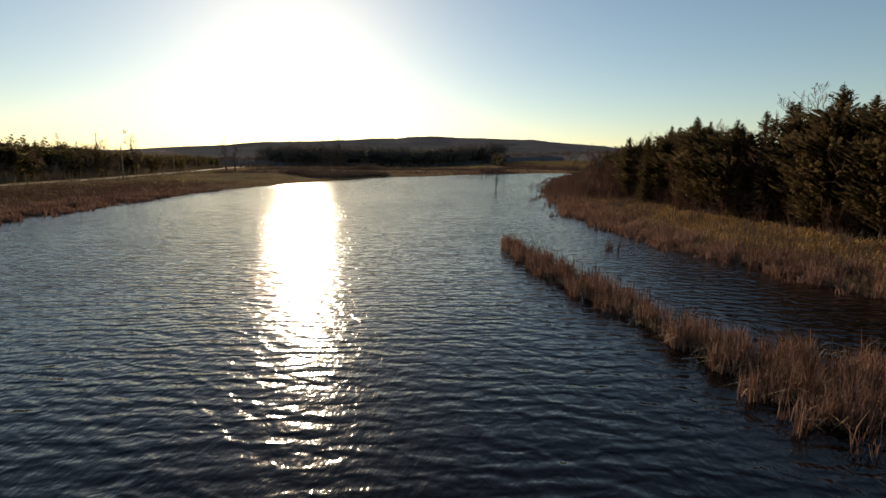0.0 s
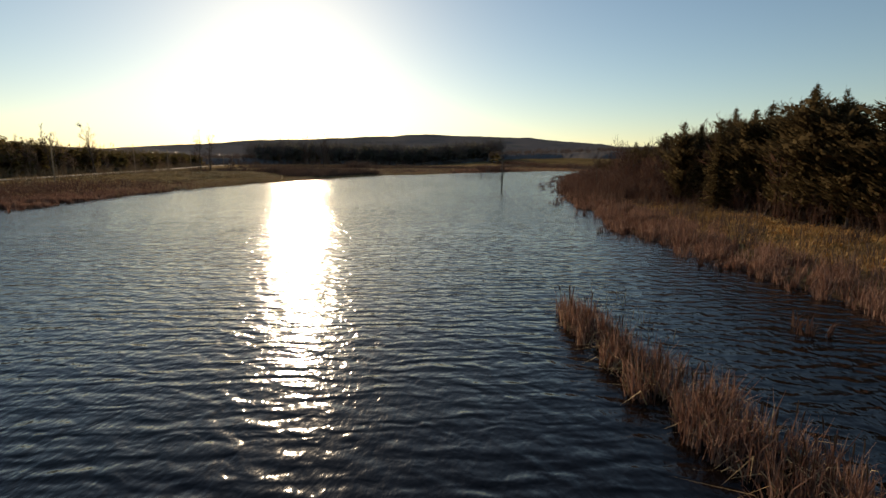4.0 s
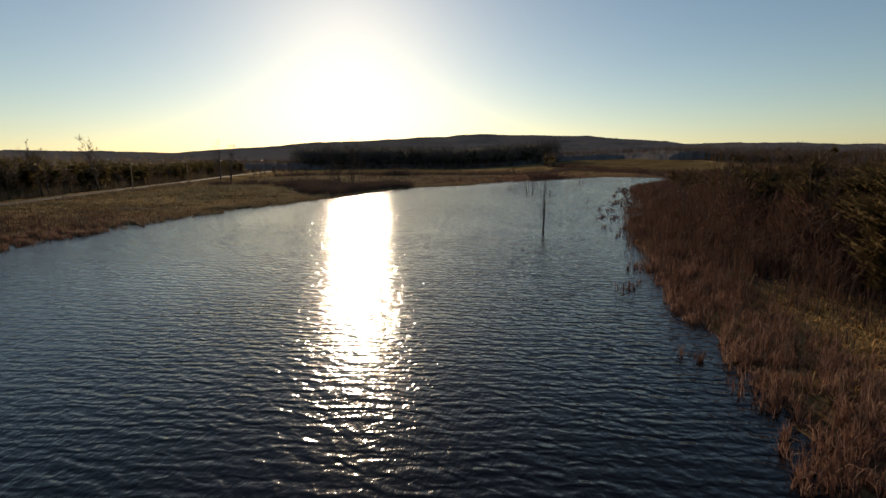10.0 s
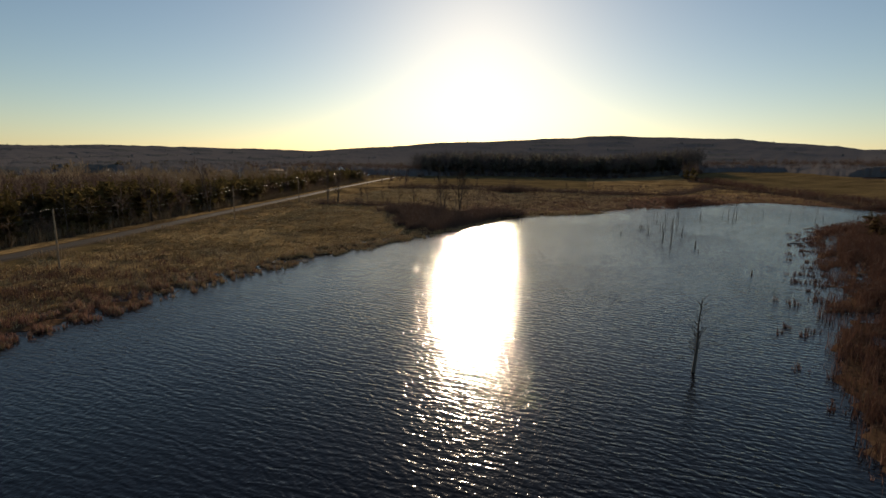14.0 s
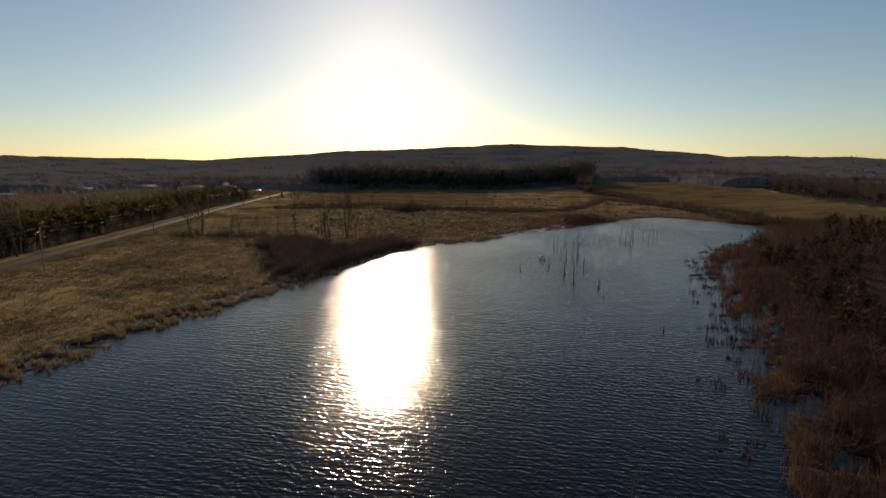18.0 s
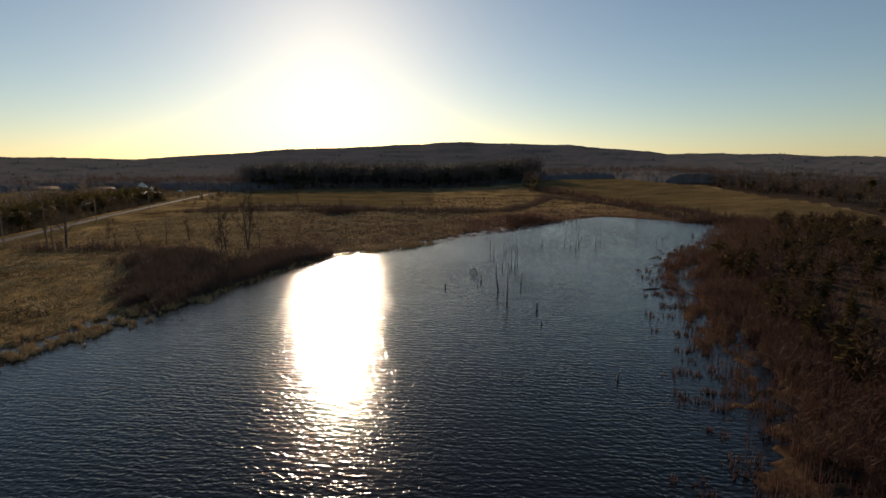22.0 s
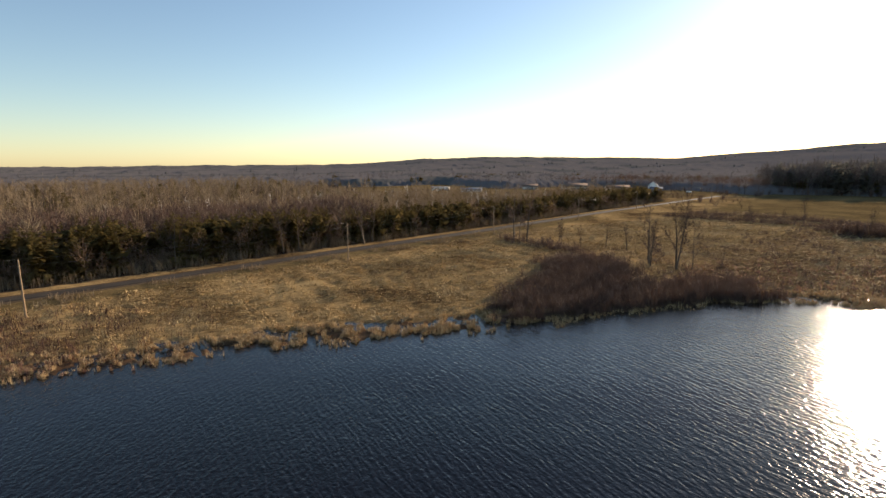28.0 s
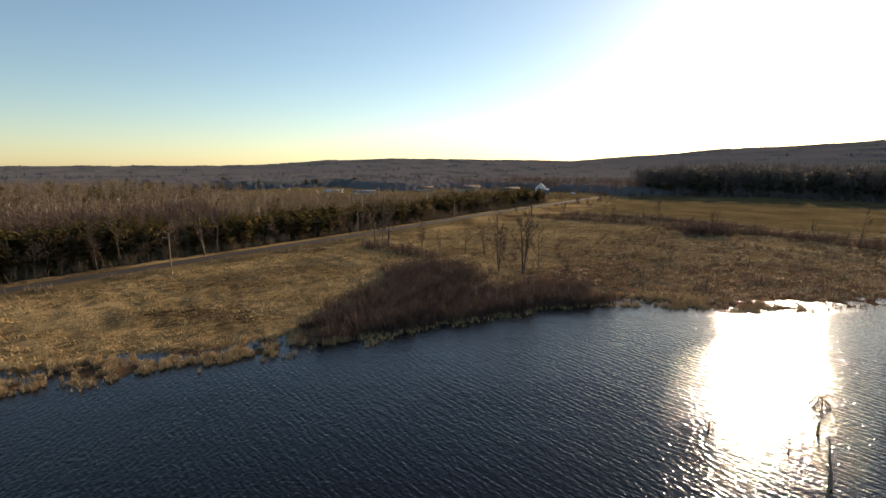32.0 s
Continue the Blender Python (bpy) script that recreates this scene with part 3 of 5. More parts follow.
def grow(rng, T, R, reach, level, levels, kids, sides, upright, start, out, fine):
    seg = np.linalg.norm(np.diff(T, axis=0), axis=1)
    cum = np.concatenate([[0], np.cumsum(seg)]) / seg.sum()
    for k in range(kids[level - 1]):
        u = start + (1 - start) * (k + rng.uniform(0, 0.9)) / kids[level - 1]
        p = np.array([np.interp(u, cum, T[:, c]) for c in range(3)])
        r = np.interp(u, cum, R) * 0.62
        main = T[-1] - T[0]
        main /= np.linalg.norm(main)
        a = rng.uniform(0, 6.283)
        side = np.array([math.cos(a), math.sin(a), 0.0])
        side -= main * (side @ main)
        d = side * (1 - upright) + main * upright * 0.7 + np.array([0, 0, upright * 0.6])
        d /= np.linalg.norm(d)
        L = reach * (1.05 - 0.6 * u) * rng.uniform(0.7, 1.2)
        m = 4 if level < levels else 3
        s = np.linspace(0, 1, m)[:, None]
        B = p + d * L * s + np.array([0, 0, 1.0]) * (0.18 * L) * s * s + rng.normal(0, 0.03 * L, (m, 3)) * s
        br = np.maximum(r * (1 - 0.85 * s[:, 0]), fine)
        out.append(tube(B, br, sides[min(level, len(sides) - 1)], cap=False))
        if level < levels:
            grow(rng, B, br, L * 0.55, level + 1, levels, kids, sides, upright, 0.3, out, fine)


def conifer(rng, h, boughs=190, sprays=4, width=0.2, bare=0.05, droop=0.25, kind="spruce", fine=1.0):
    """Trunk and a crown of many needle sprays on boughs set irregularly round it."""
    z = np.linspace(0, h, 6)
    T = np.stack([np.cumsum(rng.normal(0, h * .003, 6)), np.cumsum(rng.normal(0, h * .003, 6)), z], 1)
    trunk = tube(T, h * 0.013 * (1 - z / h * 0.95), 6)
    u = np.sort(rng.uniform(0, 1, boughs)) ** 0.9
    zz = h * (bare + (0.97 - bare) * u)
    ragged = 1 + 0.3 * np.sin(u * rng.uniform(18, 30) + rng.uniform(0, 6)) * (kind != "spruce")
    if kind == "spruce":
        reach = h * width * (1 - u) ** 0.8 * rng.uniform(0.55, 1.2, boughs) + 0.2
    else:
        reach = h * width * np.sin(math.pi * np.clip(u * 0.82 + 0.16, 0, 1)) ** 0.8 * rng.uniform(0.45, 1.25, boughs) * ragged * np.clip((1 - u) / 0.28, 0, 1) ** 0.6 + 0.12
    a = rng.uniform(0, 6.283, boughs)
    d = np.stack([np.cos(a), np.sin(a), 0 * a], 1)
    e = np.stack([-np.sin(a), np.cos(a), 0 * a], 1)
    up = (0.05 + 0.5 * u) if kind == "spruce" else np.full(boughs, 0.5)
    Vs = []
    for q in range(sprays):
        w0, w1 = q / sprays, (q + 1.3) / sprays
        c0 = d * (reach * w0)[:, None] + np.stack([0 * a, 0 * a, zz + (up - droop * w0) * reach * w0], 1)
        c1 = d * (reach * w1)[:, None] + np.stack([0 * a, 0 * a, zz + (up - droop * w1) * reach * w1], 1)
        wd = reach * (1.15 - 0.55 * w0) * rng.uniform(0.5, 1.2, boughs) / sprays * (1.15 if sprays < 4 else 0.95) * fine + 0.03
        t = rng.uniform(-0.6, 0.6, boughs)
        o = e * wd[:, None] + np.stack([0 * a, 0 * a, -wd * (0.45 + t)], 1)
        o2 = -e * wd[:, None] + np.stack([0 * a, 0 * a, -wd * (0.45 - t)], 1)
        mid = (c0 + c1) / 2
        Vs.append(np.stack([c0, mid + o, c1, mid + o2], 1))
    V = np.concatenate(Vs).reshape(-1, 3)
    b = np.arange(len(V) // 4)[:, None] * 4
    F = np.concatenate([b + [0, 1, 2], b + [0, 2, 3]], 1).reshape(-1, 3)
    return trunk, (V, F)


def tree_thing(name, trunk, crown, tm, cm, x, y, turn, label, category, group, crown_name="crown"):
    e = thing(name, x, y, height1(x, y) - 0.08, turn, label, category, group)
    part("trunk", trunk, tm, e, smooth_shade=True)
    part(crown_name, crown, cm, e)
    return e


# conifers along the edge of the wood on the near bank
rng = np.random.RandomState(11)
firs = []
for k in range(7):
    if k < 1:
        t, c = conifer(rng, 10.0, 900, 6, width=rng.uniform(0.16, 0.19), droop=0.1, fine=0.5)
    else:
        t, c = conifer(rng, 10.0, 900, 6, width=rng.uniform(0.17, 0.24), bare=0.06, droop=0.0, kind="pine", fine=0.5)
    firs.append((t, c))
fir_first = {}
edge_y = np.arange(-12, 150, 2.1)
for row, off in enumerate((1.0, 4.8)):
    for y in edge_y:
        if row and rng.uniform() < 0.25:
            continue
        yy = y + rng.uniform(-1, 1)
        xs = np.arange(14, 60, 0.5)
        ok = right_wood(xs, np.full(xs.shape, yy)) > 0.5
        if not ok.any():
            continue
        x = xs[ok][0] + off + rng.uniform(-0.8, 1.2)
        k = rng.randint(0, len(firs))
        if y > 88:
            x += 5
            if rng.uniform() < 0.2:
                continue
        lab = "dark spruce tree at the edge of the wood" if k < 1 else "dark ragged pine tree at the edge of the wood"
        tall = float(np.interp(yy, [-12, 40, 55, 66, 74, 82, 87, 91, 97, 110, 150], [11.2, 11.4, 12.4, 12.0, 10.9, 10.8, 11.5, 11.5, 9.7, 8.6, 8.0]))
        sc = tall / 10 * rng.uniform(0.76, 1.06)
        m = pose(x, yy, height1(x, yy) - 0.1, rng.uniform(-2, 2), rng.uniform(-2, 2), rng.uniform(0, 360))
        if k not in fir_first:
            e = tree_thing("conifer_tree", *firs[k], BARK, NEEDLE, x, yy, 0, lab, "tree", "conifers along the near bank")
            e.matrix_basis = m @ Matrix.Diagonal((sc, sc, sc, 1))
            fir_first[k] = e
        else:
            e = copy_thing(fir_first[k], m)
            e.scale = (sc, sc, sc * rng.uniform(0.92, 1.08))

# bare broadleaf trees that stand above the conifers
rng = np.random.RandomState(12)
bares = []
for k in range(4):
    t, limbs = bare_tree(rng, rng.uniform(10.5, 12.5), 0.36, 3, (11, 7, 4), (7, 4, 3), upright=0.52, start=0.4, forks=1 + k % 2, fine=0.011)
    bares.append((t, gather(limbs)))
bare_first = {}
for x, y, sc in ((36, 52, 1.15), (38, 47, 1.1), (35, 70, .95), (31, 88, .9), (38, 60, 1.15), (31, 97, .8), (34, 104, .8), (43, 40, .95), (33, 118, .8), (30, 127, .75), (36, 80, .95), (39, 85, 1.02), (37, 76, .98), (32, 82, .85), (36, 85, .95)):
    k = rng.randint(0, 4)
    m = pose(x, y, height1(x, y) - 0.1, 0, 0, rng.uniform(0, 360))
    if k not in bare_first:
        e = tree_thing("bare_tree", *bares[k], BARK, TWIG, x, y, 0, "leafless grey-brown tree rising above the conifers", "tree", "bare trees in the near wood", "crown")
        e.matrix_basis = m
        bare_first[k] = e
    else:
        e = copy_thing(bare_first[k], m)
    e.scale = (sc, sc, sc)


# ---------------------------------------------------------------- woods as masses
def low_bare(rng, h, twigs=34):
    """A light leafless tree: a slim trunk, a few limbs and a rounded crown of short twigs."""
    n = twigs * 2
    limbs = max(4, twigs // 5)
    la, lz = rng.uniform(0, 6.283, limbs), rng.uniform(0.3, 0.7, limbs) * h
    base = np.stack([0 * la, 0 * la, lz], 1)
    ends = np.stack([np.cos(la) * .2 * h, np.sin(la) * .2 * h, np.minimum(lz + .28 * h, .93 * h)], 1)
    s = np.stack([-np.sin(la), np.cos(la), 0 * la], 1) * h * .006
    L = np.stack([base - s, base + s, ends], 1).reshape(-1, 3)
    q = rng.normal(0, 1, (n, 3)); q /= np.linalg.norm(q, axis=1)[:, None]
    rad = rng.uniform(0.25, 1.0, n) ** 0.6
    P = q * rad[:, None] * (0.2 * h, 0.2 * h, 0.3 * h) + (0, 0, 0.66 * h)
    D = q * (0.7, 0.7, 0.35) + (0, 0, 0.65) + rng.normal(0, .3, (n, 3))
    D *= (h * rng.uniform(0.09, 0.19, n) / np.linalg.norm(D, axis=1))[:, None]
    W = np.cross(D, rng.normal(0, 1, (n, 3))); W *= (h * 0.0075 / np.linalg.norm(W, axis=1))[:, None]
    V = np.stack([P - W, P + W, P + D], 1).reshape(-1, 3)
    tr = tube([(0, 0, 0), (h * .01, 0, h * .5), (0, h * .01, h * .95)], (h * .009, h * .006, h * .002), 3, cap=False)
    return gather([tr, (L, np.arange(len(L)).reshape(-1, 3)), (V, np.arange(len(V)).reshape(-1, 3))])


rng = np.random.RandomState(21)
low_protos = [low_bare(rng, h, 32) for h in (0.85, 1.0, 1.12, 0.95, 1.05)]
thin_protos = [low_bare(rng, h, 15) for h in (0.85, 1.0, 1.12, 0.95, 1.05)]
fir_protos = []
for k in range(4):
    t, c = conifer(rng, 8.0, 70, 2, width=0.2, kind="spruce" if k % 2 else "pine")
    fir_protos.append((c[0] / 8.0, c[1]))
near_protos = []
for k in range(4):
    t, c = conifer(rng, 8.0, 130, 2, width=0.2, kind="spruce" if k == 0 else "pine", fine=0.7)
    near_protos.append((c[0] / 8.0, c[1]))


def bush(rng, stems=11, twigs=5):
    """A leafless bush one unit high: stems that fan out from the base, each with side twigs."""
    V = []
    for k in range(stems):
        a, lean, h = rng.uniform(0, 6.283), rng.uniform(0.05, 0.55), rng.uniform(0.6, 1.0)
        d = np.array([math.cos(a) * lean, math.sin(a) * lean, 1.0]); d *= h / np.linalg.norm(d)
        o = np.array([math.cos(a), math.sin(a), 0]) * rng.uniform(0, 0.12)
        s = np.array([-math.sin(a), math.cos(a), 0]) * 0.012
        V += [o - s, o + s, o + d]
        for q in range(twigs):
            p = o + d * rng.uniform(0.25, 0.9)
            b = rng.uniform(0, 6.283)
            e = np.array([math.cos(b) * .7, math.sin(b) * .7, rng.uniform(.3, 1.0)]) * rng.uniform(0.14, 0.32)
            w = np.array([-math.sin(b), math.cos(b), 0.4]) * 0.009
            V += [p - w, p + w, p + e]
    V = np.array(V)
    return V, np.arange(len(V)).reshape(-1, 3)


bush_protos = [bush(rng) for _ in range(6)]


def wood_mass(name, label, mat_, protos, X, Y, S, rng, soft=False):
    V, F = spread(protos, X, Y, height(X, Y) - 0.1, S, rng)
    return tagged(new(name, fast_mesh(name, V, F, mat_, smooth_shade=soft)), label, "woods", kind="stuff")


# across the road: a front of young conifers and a deep grey-brown bare wood
def roadside(lo, hi, dens):
    return lambda x, y: left_wood(x, y) * ((road_side(x, y) > lo) & (road_side(x, y) < hi)) * dens


X, Y = scatter(rng, 1100, -330, -80, 10, 480, lambda x, y: roadside(-32, -11, 1.0)(x, y) * (wobble(x, y, 30, 16) > -0.75))
wood_mass("roadside_conifers", "young olive-green conifers along the far side of the road", NEEDLE_FAR, fir_protos, X, Y, rng.uniform(6.5, 11.2, len(X)) * np.where(Y < 195, 1.16, 1), rng)
X, Y = scatter(rng, 800, -330, -80, -20, 480, lambda x, y: roadside(-44, -10, 1.0)(x, y) * np.where(y < 220, 1, 0.6))
wood_mass("roadside_bare_trees", "slim leafless trees and brush along the road", TWIG, low_protos, X, Y, rng.uniform(5.0, 9.0, len(X)), rng)
X, Y = scatter(rng, 900, -330, -80, 10, 480, roadside(-20, -10, 1.0))
wood_mass("roadside_saplings", "slim leafless saplings in front of the roadside conifers", TWIG, low_protos, X, Y, rng.uniform(2.5, 5.5, len(X)), rng)
X, Y = scatter(rng, 2300, -330, -90, -80, 470, roadside(-130, -32, 1.0))
wood_mass("bare_wood", "dense leafless grey-brown wood across the road", TWIG_GREY, low_protos, X, Y, rng.uniform(8.5, 12.5, len(X)) * (1 + 0.22 * wobble(X, Y, 35, 18)) * np.interp(Y, [170, 250], [0.84, 1.0]), rng)
X, Y = scatter(rng, 2500, -640, -190, -80, 470, roadside(-600, -120, 1.0))
wood_mass("deep_bare_wood", "leafless grey-brown wood stretching back from the road", TWIG_GREY, thin_protos, X, Y, rng.uniform(9, 14, len(X)) * (1 - 0.35 * smooth(215, 280, Y)), rng)
X, Y = scatter(rng, 230, -620, -120, -60, 460, lambda x, y: left_wood(x, y) * (road_side(x, y) < -36) * (wobble(x, y, 90, 6) > 0.1))
wood_mass("wood_conifers", "scattered dark conifers inside the bare wood", NEEDLE_FAR, fir_protos, X, Y, rng.uniform(8, 13, len(X)), rng)

X, Y = scatter(rng, 1500, -260, -70, 0, 215, lambda x, y: left_wood(x, y) * (road_side(x, y) > -80) * (road_side(x, y) < -33))
wood_mass("lower_road_wood", "dense dark brown leafless wood across the road", TWIG_DARK, low_protos, X, Y, rng.uniform(8.5, 11.8, len(X)), rng)

# pale birches that stand out of the bare wood
def birch(rng):
    """A slim birch one unit high: a pale stem and steep pale limbs."""
    out = [tube([(0, 0, 0), (rng.normal(0, .015), rng.normal(0, .015), .5), (rng.normal(0, .03), rng.normal(0, .03), 1.0)], (.011, .008, .003), 4, cap=False)]
    for k in range(13):
        z, a, L = rng.uniform(.35, .92), rng.uniform(0, 6.283), rng.uniform(.1, .24)
        c, s_ = math.cos(a), math.sin(a)
        out.append(tube([(0, 0, z), (c * L * .35, s_ * L * .35, z + L * .6), (c * L * .5, s_ * L * .5, z + L)], (.005, .004, .0015), 3, cap=False))
    return gather(out)


birches = [birch(rng) for _ in range(5)]
X, Y = scatter(rng, 170, -330, -95, 110, 330, roadside(-150, -28, 1.0))
wood_mass("birches", "pale-stemmed leafless birches standing in the grey wood", BIRCH, birches, X, Y, rng.uniform(8, 12.5, len(X)) * np.interp(Y, [170, 250], [0.8, 1.0]), rng)

# behind the conifers of the near bank
X, Y = scatter(rng, 720, 20, 150, -30, 330, lambda x, y: right_wood(x, y) * (shore(x, y) > np.where(y > 128, 10.5, np.where(y > 100, 15, 20))) * np.clip(1.25 - shore(x, y) / 110, .06, 1))
wood_mass("near_wood_conifers", "dark olive conifer wood behind the bank", NEEDLE, near_protos, X, Y, rng.uniform(6.5, 10.5, len(X)) * np.interp(Y, [60, 90, 100, 130, 135], [1.08, 1.05, 0.85, 0.85, 0.68]), rng)
X, Y = scatter(rng, 1600, 20, 160, -30, 330, lambda x, y: right_wood(x, y) * np.clip(1.25 - shore(x, y) / 120, .08, 1))
wood_mass("near_wood_bare_trees", "leafless brown trees among the conifers of the bank", TWIG_RED, low_protos, X, Y, rng.uniform(5, 9, len(X)) * np.where(Y > 130, 0.7, 1), rng)


# the wood east of the field on the rise
X, Y = scatter(rng, 1050, 168, 380, 300, 600, lambda x, y: ~open_land(x, y, 0 * x) * np.clip(1.3 - (x - 168) / 160, .2, 1))
wood_mass("east_bare_wood", "dense dark brown leafless wood beside the field", TWIG_DARK, low_protos, X, Y, rng.uniform(7, 10, len(X)), rng)
X, Y = scatter(rng, 170, 172, 380, 300, 600, lambda x, y: ~open_land(x, y, 0 * x) * np.clip(1.3 - (x - 168) / 160, .2, 1))
wood_mass("east_conifers", "dark conifers standing in the wood beside the field", NEEDLE, fir_protos, X, Y, rng.uniform(6, 10, len(X)), rng)


def crown_blob(rng, n=6, rings=(0.3, 0.8), wide=(0.36, 0.3)):
    V = [(0, 0, 0.1)]
    for z, w in zip(rings, wide):
        for k in range(n):
            a = k / n * 6.283 + rng.uniform(-.3, .3)
            q = w * rng.uniform(0.65, 1.25)
            V.append((q * math.cos(a), q * math.sin(a), z + rng.uniform(-.1, .1)))
    V.append((0, 0, 1.05))
    F = [(0, 1 + (k + 1) % n, 1 + k) for k in range(n)]
    for r in range(len(rings) - 1):
        for k in range(n):
            a, b = 1 + r * n + k, 1 + r * n + (k + 1) % n
            F += [(a, b, b + n), (a, b + n, a + n)]
    e = 1 + (len(rings) - 1) * n
    F += [(e + k, e + (k + 1) % n, len(V) - 1) for k in range(n)]
    return np.array(V), np.array(F)


rng = np.random.RandomState(31)
spires = [crown_blob(rng, 5, (0.15, 0.6), (0.30, 0.17)) for _ in range(4)]


def far_places(rng, n, r0, r1, a0, a1, keep):
    u = rng.uniform(0, 1, n * 2)
    R = r0 * (r1 / r0) ** u
    A = np.radians(rng.uniform(a0, a1, n * 2))
    X, Y = CENTRE[0] - R * np.sin(A), CENTRE[1] + R * np.cos(A)
    ok = keep(X, Y, R)
    return X[ok][:n], Y[ok][:n]


def stand(x, y):
    return wobble(x, y, 190, 14) + 0.35 * wobble(x, y, 60, 15)


X, Y = far_places(rng, 1900, 330, 950, -48, 112, lambda x, y, r: ~open_land(x, y, r) & (stand(x, y) < 0.42))
wood_mass("valley_bare_wood", "leafless brown woods on the valley floor", WOOD_FAR, thin_protos, X, Y, rng.uniform(9, 14, len(X)), rng)
X, Y = far_places(rng, 700, 330, 950, -48, 112, lambda x, y, r: ~open_land(x, y, r) & (stand(x, y) > 0.35))
wood_mass("valley_conifers", "dark conifer groups on the valley floor", NEEDLE_FAR, fir_protos, X, Y, rng.uniform(9, 14, len(X)), rng)


def hill_canopy():
    """The treetops of the distant hills: a ragged skin over the slopes, bare wood with conifer stands in it."""
    r = np.random.RandomState(33)
    az = np.radians(np.arange(-48, 112, 0.22))
    rad = 430 * 1.014 ** np.arange(0, 126)
    A, R = np.meshgrid(az, rad)
    R = R * (1 + 0.004 * r.uniform(-1, 1, R.shape))
    A = A + np.radians(0.03) * r.uniform(-1, 1, A.shape)
    X, Y = CENTRE[0] - R * np.sin(A), CENTRE[1] + R * np.cos(A)
    st = stand(X, Y)
    free = open_land(X, Y, R)
    soft = np.pad(free.astype(float), 3, "edge")
    soft = sum(soft[3 + a:3 + a + X.shape[0], 3 + b:3 + b + X.shape[1]] for a in range(-3, 4) for b in range(-3, 4)) / 49
    tall = np.interp(R, [430, 900], [6.5, 8.0]) + r.uniform(-0.4, 0.4, X.shape) + 0.6 * wobble(X, Y, 45, 64) + 1.4 * smooth(0.5, 0.75, st)
    Z = height(X, Y) + tall * (1 - soft) ** 1.2 - 3 * free
    Z[0] -= 11; Z[-1] -= 30
    nr, na = X.shape
    i, j = np.meshgrid(np.arange(nr - 1), np.arange(na - 1), indexing="ij")
    q = (i * na + j).ravel()
    tri = np.concatenate([np.stack([q, q + 1, q + na + 1], 1), np.stack([q, q + na + 1, q + na], 1)])
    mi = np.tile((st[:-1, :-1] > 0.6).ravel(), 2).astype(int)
    me = fast_mesh("hill_woods", np.stack([X.ravel(), Y.ravel(), Z.ravel()], 1), tri, [CANOPY_HAZED, CANOPY_FIR_HAZED], mi, smooth_shade=True)
    tagged(new("hill_woods", me), "leafless woods with conifer stands covering the distant hills, greyed by painted haze", "woods", kind="stuff")


hill_canopy()
X, Y = far_places(rng, 2200, 860, 2300, -48, 112, lambda x, y, r: ~open_land(x, y, r) & (stand(x, y) > 0.5))
wood_mass("hill_conifers", "conifer tops standing out of the distant woods, greyed by painted haze", CANOPY_FIR_HAZED, spires, X, Y, rng.uniform(10, 14, len(X)), rng, True)
# the mixed plantation behind the hay field
tall_firs = []
for k in range(4):
    t, c = conifer(rng, 8.0, 110, 2, width=0.14, kind="pine")
    tall_firs.append((c[0] / 8.0, c[1]))
X, Y = scatter(rng, 360, -280, 40, 575, 700, lambda x, y: ((y > plantation_front(x) + 4 * wobble(x, y, 40, 17)) & (x > -222)).astype(float))
wood_mass("plantation", "conifer plantation beyond the hay field, paled by painted haze", NEEDLE_HAZED, tall_firs, X, Y, rng.uniform(22, 27, len(X)), rng)
X, Y = scatter(rng, 950, -280, 60, 565, 740, lambda x, y: ((y > plantation_front(x) - 7 + 4 * wobble(x, y, 40, 17)) & (x > -230)).astype(float))
wood_mass("plantation_edge_trees", "leafless trees mixed into the plantation", WOOD_FAR, low_protos, X, Y, rng.uniform(20, 26, len(X)), rng)


X, Y = scatter(rng, 300, -235, 60, 560, 650, lambda x, y: smooth(9, 3, np.abs(y - plantation_front(x) + 3)))
wood_mass("plantation_foot_brush", "dark leafless brush along the foot of the plantation", TWIG_DARK, bush_protos, X, Y, rng.uniform(3.0, 7.5, len(X)), rng)
X, Y = scatter(rng, 420, -430, -190, 515, 660, lambda x, y: ~open_land(x, y, 0 * x) * (np.abs(road_side(x, y)) > 12))
wood_mass("farm_wood", "dark brown leafless wood behind the farm buildings", TWIG_DARK, low_protos, X, Y, rng.uniform(9, 13, len(X)), rng)
# the wood above the field on the rise
X, Y = scatter(rng, 650, 30, 360, 560, 760, lambda x, y: ~open_land(x, y, 0 * x) * smooth(760, 690, y))
wood_mass("upper_field_wood", "dark brown leafless wood above the field on the rise", TWIG_DARK, low_protos, X, Y, rng.uniform(9, 13, len(X)), rng)


# ---------------------------------------------------------------- reeds, grass, brush
def stuff(name, VF, material, label, category):
    return tagged(new(name, fast_mesh(name, *VF, material)), label, category, kind="stuff")


rng = np.random.RandomState(41)
ISLAND = [(4.6, 39.7), (4.9, 37.0), (5.6, 33.5), (6.4, 29.5), (7.5, 25.0), (8.5, 20.8), (9.4, 17.5), (11.2, 14.5), (13.0, 10.5), (14.5, 5.0)]
ISLAND_W = [0.4, 0.6, 0.78, 0.85, 1.0, 0.75, 0.9, 2.3, 2.9, 2.4]


def island_keep(x, y):
    d, al = seg_dist(x, y, ISLAND, False)
    P = np.array(ISLAND)
    cum = np.concatenate([[0], np.cumsum(np.hypot(*np.diff(P, axis=0).T))])
    w = np.interp(al, cum, ISLAND_W) * (1 + 0.5 * wobble(x, y, 2.4, 22))
    return smooth(1.15, 0.75, d / w) * (0.2 + 0.8 * (wobble(x, y, 1.6, 23) > -0.2))


